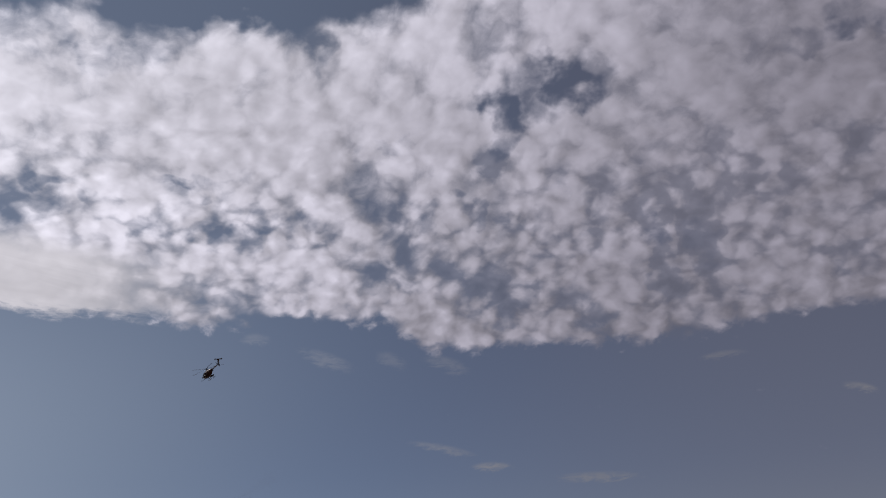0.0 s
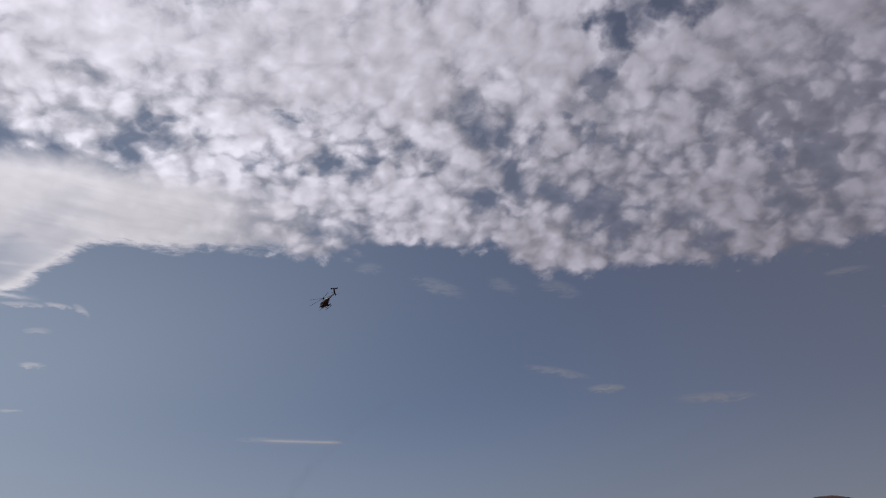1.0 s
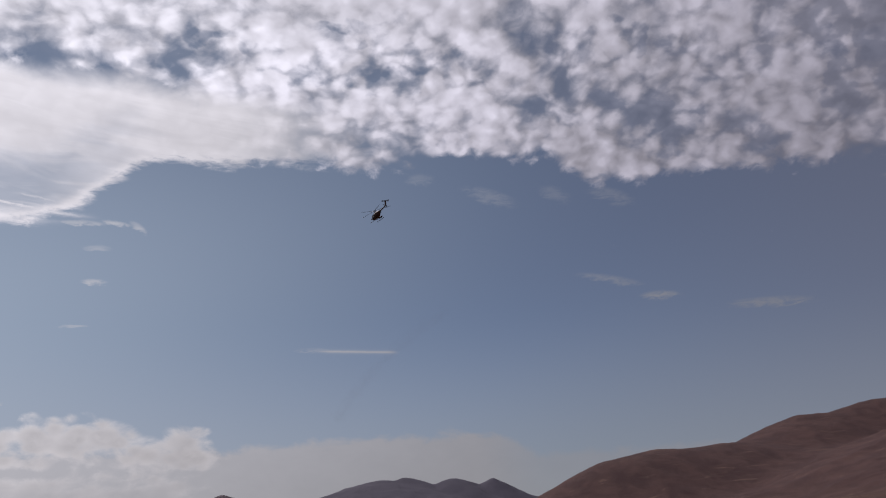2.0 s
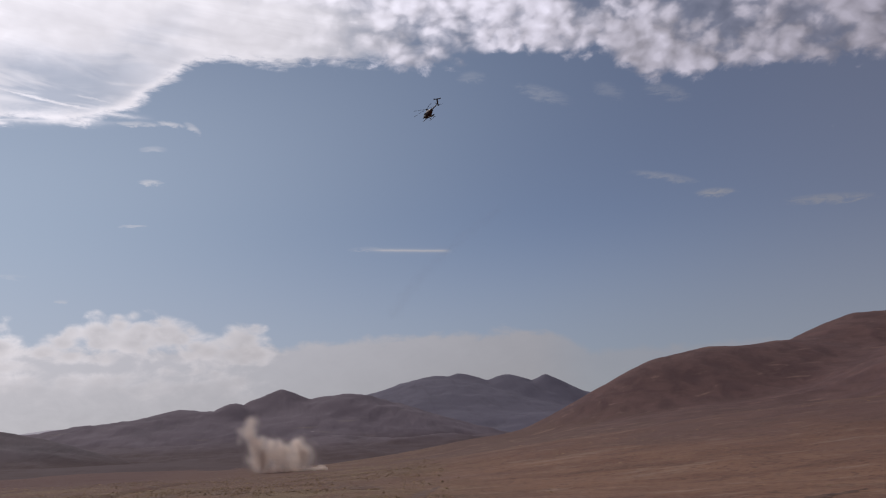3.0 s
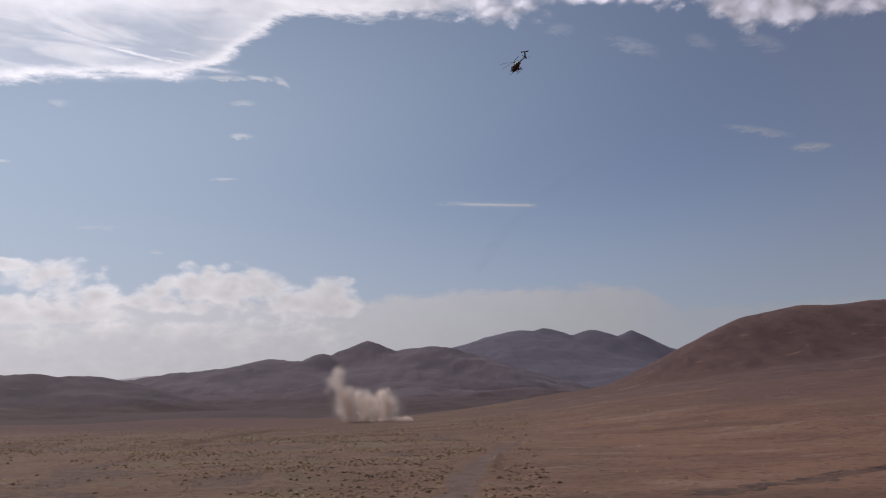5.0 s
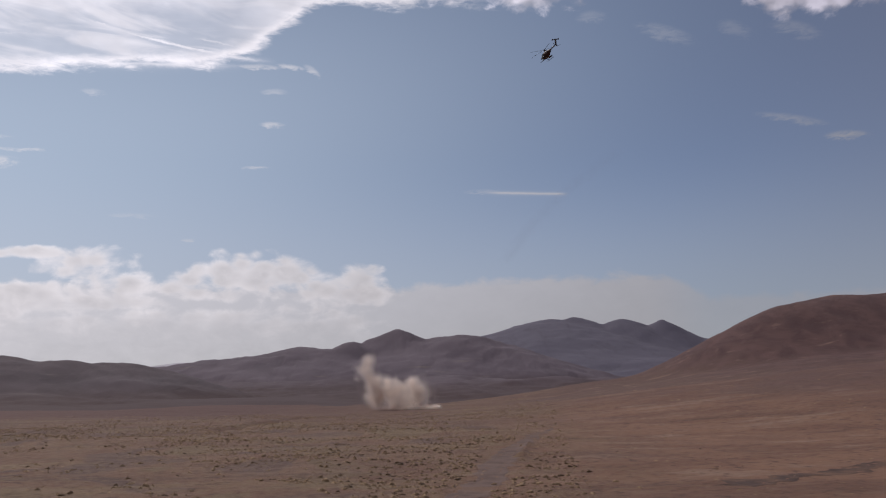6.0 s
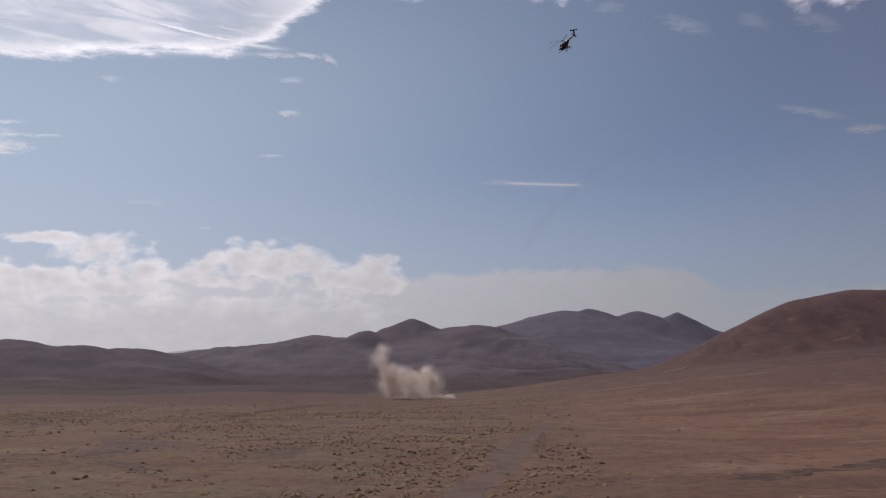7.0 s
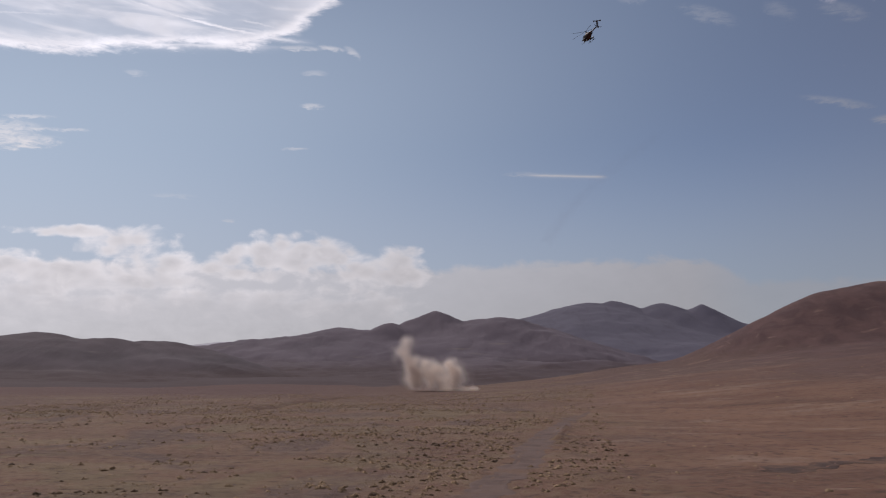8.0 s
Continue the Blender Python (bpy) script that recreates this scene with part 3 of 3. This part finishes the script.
build_range("mountain_farthest", farthest_range, np.arange(-26, -8, 0.12), np.linspace(4300, 4850, 30), ROCK_HAZED, "far mountain ridge paled by distance haze")


# ---- helicopter ----
def ring_loft(bm, rings, segments=24):
    """Closed skin over rings given as (x, centre z, half width, half height)."""
    loops = []
    for x, cz, w, h in rings:
        loops.append([bm.verts.new((x, w * math.cos(2 * math.pi * k / segments), cz + h * math.sin(2 * math.pi * k / segments))) for k in range(segments)])
    for one, two in zip(loops, loops[1:]):
        for k in range(segments):
            bm.faces.new((one[k], one[(k + 1) % segments], two[(k + 1) % segments], two[k]))
    bm.faces.new(loops[0][::-1]), bm.faces.new(loops[-1])
    for f in bm.faces:
        f.smooth = True
    return bm


def tube(bm, a, b, radius, end_radius=None, segments=10):
    a, b = Vector(a), Vector(b)
    turn = (b - a).to_track_quat("Z", "Y").to_matrix().to_4x4()
    m = Matrix.Translation((a + b) / 2) @ turn
    bmesh.ops.create_cone(bm, cap_ends=True, segments=segments, radius1=radius, radius2=radius if end_radius is None else end_radius, depth=(b - a).length, matrix=m)
    return bm


def slab(bm, centre, size, m=Matrix()):
    made = bmesh.ops.create_cube(bm, size=1, matrix=m @ Matrix.Translation(centre) @ Matrix.Diagonal((*size, 1)))
    edges = {e for v in made["verts"] for e in v.link_edges}
    bmesh.ops.bevel(bm, geom=list(edges), offset=min(size) * 0.25, segments=2, affect="EDGES")
    return bm


def blade(bm, length, chord, m, root=0.25, thick=0.03):
    """A rotor blade along +x, drooping a little towards its tip."""
    rows = []
    for k in range(9):
        t = k / 8
        x, droop, c = root + (length - root) * t, -0.05 * length * t * t * 0.5, chord * (0.55 if k == 0 else 1.0)
        rows.append([bm.verts.new(m @ Vector(p)) for p in ((x, c * 0.3, droop), (x, 0, droop + thick), (x, -c * 0.7, droop), (x, 0, droop - thick * 0.6))])
    for one, two in zip(rows, rows[1:]):
        for k in range(4):
            bm.faces.new((one[k], one[(k + 1) % 4], two[(k + 1) % 4], two[k]))
    bm.faces.new(rows[0][::-1]), bm.faces.new(rows[-1])
    return bm


def helicopter(m):
    body_mat = plain_material("dark_brown_paint", (0.060, 0.032, 0.028), 0.45)
    grey_mat = plain_material("dark_grey_metal", (0.035, 0.035, 0.040), 0.5, 0.3)
    glass_mat, _, glass = material("tinted_canopy", 0.06)
    glass.inputs["Base Color"].default_value = (0.02, 0.022, 0.026, 1)
    glass.inputs["Specular IOR Level"].default_value = 0.6
    thing = tagged(new("helicopter"), "small dark helicopter with T-tail and skids flying nose down", "helicopter")
    # nose towards +x, left side towards +y
    fuselage = part("fuselage", ring_loft(bmesh.new(), [
        (1.45, 0.98, 0.30, 0.30), (1.15, 1.02, 0.55, 0.58), (0.6, 1.08, 0.68, 0.74), (0.0, 1.12, 0.70, 0.80), (-0.6, 1.16, 0.64, 0.76),
        (-1.2, 1.28, 0.48, 0.58), (-1.7, 1.42, 0.30, 0.36), (-2.1, 1.50, 0.17, 0.19)]), body_mat, thing, "dark brown egg-shaped fuselage")
    part("canopy", ring_loft(bmesh.new(), [
        (1.62, 0.98, 0.10, 0.12), (1.50, 1.02, 0.34, 0.36), (1.30, 1.06, 0.48, 0.53), (1.05, 1.09, 0.60, 0.66), (0.72, 1.13, 0.675, 0.735)]), glass_mat, fuselage, "dark tinted bubble canopy")
    for side in (1, -1):
        part("door_window", slab(bmesh.new(), (0.18, side * 0.69, 1.28), (0.62, 0.06, 0.5)), glass_mat, fuselage, "tinted side window")
    part("engine_fairing", ring_loft(bmesh.new(), [(0.5, 1.75, 0.10, 0.10), (0.2, 1.82, 0.26, 0.22), (-0.4, 1.84, 0.30, 0.24), (-1.0, 1.72, 0.22, 0.20), (-1.5, 1.60, 0.10, 0.10)]), body_mat, thing)
    part("exhaust", tube(bmesh.new(), (-1.75, 0, 1.22), (-2.1, 0, 1.14), 0.15, 0.17), grey_mat, thing, "dark metal exhaust pipe")
    boom = part("tail_boom", tube(bmesh.new(), (-1.9, 0, 1.48), (-4.75, 0, 1.72), 0.17, 0.10, 14), body_mat, thing)
    fin = bmesh.new()
    slab(fin, (0, 0, 0.42), (0.55, 0.09, 1.15), Matrix.Translation((-4.72, 0, 1.75)) @ Matrix.Rotation(radians(-22), 4, "Y"))
    slab(fin, (0, 0, -0.32), (0.42, 0.08, 0.62), Matrix.Translation((-4.72, 0, 1.70)) @ Matrix.Rotation(radians(24), 4, "Y"))
    part("tail_fin", fin, body_mat, thing)
    plane = part("tailplane", slab(bmesh.new(), (-5.12, 0, 2.72), (0.48, 1.75, 0.07)), body_mat, thing, "dark horizontal tailplane on top of the fin")
    for side in (1, -1):
        part("end_plate", slab(bmesh.new(), (-5.14, side * 0.89, 2.72), (0.46, 0.05, 0.30)), body_mat, plane)
    tail_rotor = part("tail_rotor_hub", tube(bmesh.new(), (-4.75, 0.1, 1.72), (-4.75, 0.36, 1.72), 0.07), grey_mat, thing)
    for k in range(2):
        part("tail_rotor_blade", blade(bmesh.new(), 0.68, 0.14, Matrix.Translation((-4.75, 0.34, 1.72)) @ Matrix.Rotation(radians(90), 4, "X") @ Matrix.Rotation(radians(50 + 180 * k), 4, "Z"), 0.05, 0.012), grey_mat, tail_rotor)
    mast = part("rotor_mast", tube(bmesh.new(), (-0.05, 0, 1.85), (-0.05, 0, 2.42), 0.10, 0.07), grey_mat, thing)
    part("rotor_hub", tube(bmesh.new(), (-0.05, 0, 2.36), (-0.05, 0, 2.48), 0.24, 0.20, 16), grey_mat, mast)
    for k in range(5):
        part("rotor_blade", blade(bmesh.new(), 4.05, 0.17, Matrix.Translation((-0.05, 0, 2.42)) @ Matrix.Rotation(radians(20 + 72 * k), 4, "Z"), 0.22, 0.022), grey_mat, mast)
    for side in (1, -1):
        skid = bmesh.new()
        tube(skid, (-1.25, side * 0.98, 0.04), (1.35, side * 0.98, 0.04), 0.045)
        tube(skid, (1.35, side * 0.98, 0.04), (1.68, side * 0.98, 0.22), 0.045)
        runner = part("skid", skid, grey_mat, thing, "dark tubular landing skid")
        for x in (0.75, -0.65):
            part("strut", tube(bmesh.new(), (x, side * 0.42, 0.55), (x - 0.05, side * 0.98, 0.05), 0.06, 0.045), grey_mat, runner)
        pod = part("weapon_pod", ring_loft(bmesh.new(), [(0.85, 0.62, 0.09, 0.09), (0.78, 0.62, 0.16, 0.16), (-0.6, 0.62, 0.16, 0.16), (-0.7, 0.62, 0.10, 0.10)], 14), grey_mat, thing, "dark cylindrical pod beside the fuselage")
        pod.location = (0, side * 1.12, 0.02)
        part("pylon", slab(bmesh.new(), (0.05, side * 0.82, 0.70), (0.34, 0.6, 0.09)), grey_mat, thing)
    part("antenna", tube(bmesh.new(), (-2.9, 0, 1.72), (-3.0, 0, 2.0), 0.012, 0.006, 6), grey_mat, thing)
    thing.matrix_world = m
    return thing


HELI_AT = Vector((*polar(8.25, 234.0), EYE + 77.7))
helicopter(Matrix.Translation(HELI_AT) @ pose(0, 0, 0, -16, 8, 114) @ Matrix.Translation((0, 0, -1.2)))


# ---- dust thrown up on the plain, and a thin smoke trail in the air ----
def grain_cloud(name, centres, spreads, counts, size, mat, label, category):
    """Many tiny three-cornered grains, thick in the middle of each puff and loose at its rim."""
    rng = np.random.default_rng(5)
    points = []
    for c, s, n in zip(centres, spreads, counts):
        points.append(np.asarray(c) + rng.normal(size=(n, 3)) * 0.48 * np.asarray(s))
    p = np.concatenate(points)
    p = p[p[:, 2] > land(p[:, 0], p[:, 1]) - 0.2]
    corners = rng.normal(size=(len(p), 3, 3))
    corners *= size / np.linalg.norm(corners, axis=2, keepdims=True)
    verts = (p[:, None] + corners).reshape(-1, 3)
    faces = np.arange(len(verts)).reshape(-1, 3)
    me = mesh_from(name, verts.tolist(), faces.tolist(), mat, False)
    return tagged(new(name, me), label, category, kind="stuff")


def dust_cloud():
    rng = np.random.default_rng(11)
    dist = 670.0
    ax, ay = polar(-0.68, dist)
    centres, spreads, counts = [], [], []

    def puff(across, along, up, radius, weight):
        centres.append((ax + across, ay + along, up))
        spreads.append((radius * rng.uniform(0.85, 1.2), radius, radius * rng.uniform(0.8, 1.15)))
        counts.append(int(weight * radius * radius * 230))

    for k in range(30):  # leaning column
        t = k / 29
        puff(-11 - 6.5 * t + 1.3 * math.sin(7 * t) + rng.normal() * 1.4, rng.normal() * 3, 4 + 29 * t + rng.normal(), rng.uniform(2.6, 5.2), 0.90 - 0.5 * t)
    for k in range(5):  # torn wisps beside the column
        puff(-21.5 + rng.normal() * 2.0, rng.normal() * 3, 20 + 9 * rng.random(), rng.uniform(2.0, 3.4), 0.20)
    for k in range(90):  # wide body
        t = rng.random()
        top = 20 - 7 * t - 3 * math.exp(-((t - 0.68) / 0.08) ** 2) + 5.5 * math.exp(-((t - 0.88) / 0.09) ** 2) - 6 * max(0.0, t - 0.94) / 0.06
        up = rng.random() ** 0.8
        puff(-10 - 3 * up + (27 + 3 * up) * t + rng.normal(), rng.normal() * 5, 2.0 + up * top, rng.uniform(1.7, 4.4), rng.uniform(0.35, 1.0))
    for k in range(14):  # broad thin dust between
        puff(-18 + 38 * rng.random(), rng.normal() * 4, 4 + rng.random() * 12, rng.uniform(6, 9), 0.30)
    for k in range(12):  # rim puffs
        puff(9 + rng.random() * 10, rng.normal() * 3, 11 + rng.random() * 8, rng.uniform(1.6, 3.2), 0.55)
    for k in range(16):  # low skirt running out along the soil
        t = k / 15
        puff(6 + 23 * t, rng.normal() * 2, 1.0, rng.uniform(1.2, 2.2), 1.5)
    puff(27, -1, 1.2, 1.9, 3.2), puff(29.5, -1, 0.9, 1.5, 3.0)
    grain_cloud("dust_cloud", centres, spreads, counts, 0.145, dust_material("pale_dust", (0.97, 0.89, 0.82)), "pale tan dust cloud rising from the dry plain", "dust cloud")


def smoke_trail():
    rng = np.random.default_rng(21)
    centres, spreads, counts = [], [], []
    for k in range(60):
        t = k / 59
        x, y = polar(5.8 + 6.3 * t - 0.8 * math.sin(3.1 * t), 420)
        centres.append((x + rng.normal() * 0.3, y, EYE + 420 * math.tan(radians(7.2 + 5.7 * t)) + rng.normal() * 0.3))
        spreads.append((3.4, 3.4, 3.0)), counts.append(480)
    grain_cloud("smoke_trail", centres, spreads, counts, 0.10, dust_material("grey_smoke", (0.34, 0.36, 0.42), 0.88), "faint thin grey smoke trail in the sky", "smoke")


dust_cloud()
smoke_trail()


# ---- dirt tracks over the plain ----
def dirt_track(name, points, width, mat, label, ragged=0.5):
    points = [Vector((*p, 0)) for p in points]
    line = []
    for k in range(len(points) - 1):
        p0, p1, p2, p3 = points[max(k - 1, 0)], points[k], points[k + 1], points[min(k + 2, len(points) - 1)]
        for j in range(40):
            t = j / 40
            line.append(0.5 * (2 * p1 + (p2 - p0) * t + (2 * p0 - 5 * p1 + 4 * p2 - p3) * t * t + (3 * p1 - p0 - 3 * p2 + p3) * t ** 3))
    line.append(points[-1])
    across = 15
    verts = []
    for k, p in enumerate(line):
        ahead = (line[min(k + 1, len(line) - 1)] - line[max(k - 1, 0)]).normalized()
        side = Vector((ahead.y, -ahead.x, 0))
        taper = min(1.0, 0.25 + 6 * (1 - k / (len(line) - 1))) * (1.25 - 0.55 * k / (len(line) - 1))
        half = 0.5 * width * taper
        left = half * (1 + ragged * float(fbm(np.array([p.x / 3.6]), np.array([p.y / 3.6]), 5, 7)[0]))
        right = half * (1 + ragged * float(fbm(np.array([p.x / 3.6]), np.array([p.y / 3.6]), 5, 8)[0]))
        for j in range(across):
            u = 2 * j / (across - 1) - 1
            q = p + side * (u * (right if u > 0 else left))
            rut = -0.05 * math.exp(-((abs(u) - 0.45) / 0.14) ** 2)
            rim = -0.22 * max(0.0, (abs(u) - 0.86) / 0.14)
            verts.append((q.x, q.y, 0.05 + rut + rim))
    v = np.array(verts)
    v[:, 2] += land(v[:, 0], v[:, 1])
    tagged(new(name, mesh_from(name, v.tolist(), grid_faces(len(line), across)[:, ::-1].tolist(), mat)), label, "track", kind="structure")


def gravel_material(name, dark, light):
    mat, tree, shader = material(name, 0.95)
    place = world_place(tree)
    patch, grain = noised(tree, place, 0.25, 5, 0.6), noised(tree, place, 4.0, 6, 0.7)
    colour = blended(tree, patch.step(0.38, 0.62), dark, light)
    wash = noised(tree, place, 0.09, 4, 0.6, 0.5)
    colour = blended(tree, wash.step(0.50, 0.66) * 0.8, colour, (0.150, 0.086, 0.056))
    colour = blended(tree, grain.step(0.55, 0.8) * 0.5, colour, tuple(c * 1.5 for c in light))
    tree.links.new(colour, shader.inputs["Base Color"])
    bumped(tree, shader, grain, 0.12, 0.6)
    return mat


GRAVEL = gravel_material("grey_gravel", (0.100, 0.064, 0.052), (0.136, 0.090, 0.074))
CINDER = gravel_material("dark_cinder", (0.060, 0.036, 0.030), (0.120, 0.070, 0.048))
SIDE_TRACK = [(40, 128), (51, 137), (60, 143), (73, 154.5), (88, 168.5), (108, 186)]
dirt_track("road_main", MAIN_TRACK, 5.4, GRAVEL, "grey gravel dirt track crossing the dry plain", 0.8)
dirt_track("road_side", SIDE_TRACK, 4.2, CINDER, "dark cinder track along the foot of the slope", 1.3)


# ---- grass tussocks and low shrubs ----
def tuft_shape(rng, blades, radius, height, wide):
    """Blades leaning out of one root: dome of narrow leaves, as vertices and faces."""
    rings, spokes, phase = (1.0, 0.86, 0.5), 9, rng.uniform(0, 6)
    verts = [(0.86 * radius * q * math.cos(2 * math.pi * k / spokes) * (1 + 0.22 * math.sin(3 * k + phase)), 0.86 * radius * q * math.sin(2 * math.pi * k / spokes) * (1 + 0.22 * math.sin(2 * k + phase)), height * 0.70 * math.sqrt(1.001 - q * q))
             for q in rings for k in range(spokes)] + [(0, 0, 0.72 * height)]
    verts = [(x * (1 + rng.normal() * 0.20), y * (1 + rng.normal() * 0.20), z * (1 + rng.normal() * 0.22)) for x, y, z in verts]
    faces = [(j * spokes + k, j * spokes + (k + 1) % spokes, (j + 1) * spokes + (k + 1) % spokes, (j + 1) * spokes + k) for j in range(2) for k in range(spokes)]
    faces += [(2 * spokes + k, 2 * spokes + (k + 1) % spokes, 3 * spokes) for k in range(spokes)]
    for k in range(blades):
        a = rng.uniform(0, 2 * math.pi)
        lean = rng.random() ** 0.7
        root, reach = 0.25 * radius * rng.random(), radius * lean
        tip = height * (0.96 - 0.56 * lean * lean) * rng.uniform(0.8, 1.1)
        c, s = math.cos(a), math.sin(a)
        n = len(verts)
        mid = 0.5 * (root + reach)
        verts += [(root * c + wide * s, root * s - wide * c, 0), (root * c - wide * s, root * s + wide * c, 0),
                  (mid * c + wide * 0.8 * s, mid * s - wide * 0.8 * c, tip * 0.72), (mid * c - wide * 0.8 * s, mid * s + wide * 0.8 * c, tip * 0.72), (reach * c, reach * s, tip)]
        faces += [(n, n + 1, n + 3, n + 2), (n + 2, n + 3, n + 4)]
    return verts, faces


def plant_places():
    """Seeded places of tufts: clustered on the plain, few on the slope. Rows of x, y, size, is_shrub."""
    rng = np.random.default_rng(77)
    n = 230000
    az = np.radians(rng.uniform(-29, 34, n))
    r = np.sqrt(rng.uniform(96 ** 2, 620 ** 2, n))
    x, y = r * np.sin(az), r * np.cos(az)
    deg = np.degrees(az)
    clump = fbm(x / 26, y / 26, 4, 51) + 1.0 * fbm(x / 6, y / 5, 3, 55)
    plain = 1 - smooth(x - 0.13 * y + fbm(x / 40, y / 40, 3, 57) * 22, -4, 9)
    thick = (0.07 + 0.93 * smooth(clump, 0.0, 0.40)) * plain
    thick *= 1 - 0.85 * smooth(r, 360, 600)
    thick = np.where(plain < 0.2, 0.30 * smooth(clump, 0.12, 0.6), thick)
    for cx, cy, size in ((-48, 158, 11), (-20, 132, 8), (-26, 290, 20), (-4, 240, 14), (-72, 215, 16)):  # bare patches of soil
        thick *= smooth(np.hypot(x - cx, (y - cy) * 0.6), size * 0.55, size)
    thick += 0.8 * np.exp(-(line_distance(x, y, GULLY) / 1.6) ** 2) + 0.10 * np.exp(-((line_distance(x, y, SIDE_TRACK) - 3.6) / 1.2) ** 2)
    thick *= smooth(line_distance(x, y, MAIN_TRACK), 2.6, 4.2) * 0.97 + 0.03
    keep = rng.random(n) < thick * 0.70
    x, y, r = x[keep], y[keep], r[keep]
    kinds = rng.random(len(x)) < 0.22 + 0.34 * smooth(fbm(x / 30, y / 30, 2, 58), -0.05, 0.2) - 0.2 * smooth(r, 170, 300)
    size = np.clip(0.40 * np.exp(rng.normal(size=len(x)) * 0.45), 0.16, 0.95) * np.where(rng.random(len(x)) < 0.04, 1.25, 1.0)
    bare = x - 0.13 * y > 6
    size = np.where(bare & (rng.random(len(x)) < 0.93), size * 0.45, size)
    kinds = kinds | (line_distance(x, y, GULLY) < 2.2)
    kinds = kinds & ~(bare & (size < 0.4))
    order = np.argsort(r)
    return np.stack([x, y, size, kinds.astype(float)], 1)[order]


def plants():
    rng = np.random.default_rng(31)
    places = plant_places()
    heights = land(places[:, 0], places[:, 1])
    singles = 260
    shapes = {False: [], True: []}
    for k in range(5):
        v, f = tuft_shape(rng, 80, 0.62, 0.48, 0.03)
        shapes[False].append(mesh_from("grass_tussock", v, f, STRAW))
        v, f = tuft_shape(rng, 80, 0.56, 0.42, 0.034)
        shapes[True].append(mesh_from("shrub", v, f, SHRUB))
    joined_up = {False: ([], []), True: ([], [])}
    low = {False: [tuft_shape(rng, 20, 0.60, 0.46, 0.05) for k in range(6)], True: [tuft_shape(rng, 20, 0.54, 0.40, 0.05) for k in range(6)]}
    for k, ((x, y, size, kind), z) in enumerate(zip(places, heights)):
        shrub, turn = kind > 0.5, rng.uniform(0, 6.28)
        if k < singles:
            ob = new("shrub" if shrub else "grass_tussock", shapes[shrub][rng.integers(5)])
            ob.matrix_world = Matrix.Translation((x, y, z - 0.06)) @ Matrix.Rotation(turn, 4, "Z") @ Matrix.Scale(size, 4)
            tagged(ob, "low dark dry shrub on bare brown soil" if shrub else "straw-coloured grass tussock on dry brown soil", "shrub" if shrub else "grass",
                   "shrubs on the plain" if shrub else "tussocks on the plain")
        else:
            verts, faces = joined_up[shrub]
            v, f = low[shrub][rng.integers(6)]
            c, s, n = math.cos(turn) * size, math.sin(turn) * size, len(verts)
            verts += [(x + a * c - b * s, y + a * s + b * c, z - 0.06 + h * size) for a, b, h in v]
            faces += [tuple(n + i for i in q) for q in f]
    for shrub, name, mat, label in ((False, "tussock_field", STRAW, "field of straw-coloured grass tussocks on the plain"), (True, "shrub_field", SHRUB, "scattered low dark shrubs on the plain")):
        verts, faces = joined_up[shrub]
        tagged(new(name, mesh_from(name, verts, faces, mat, True)), label, "grass" if not shrub else "shrub", kind="stuff")
    return len(places)


PLANTS = plants()
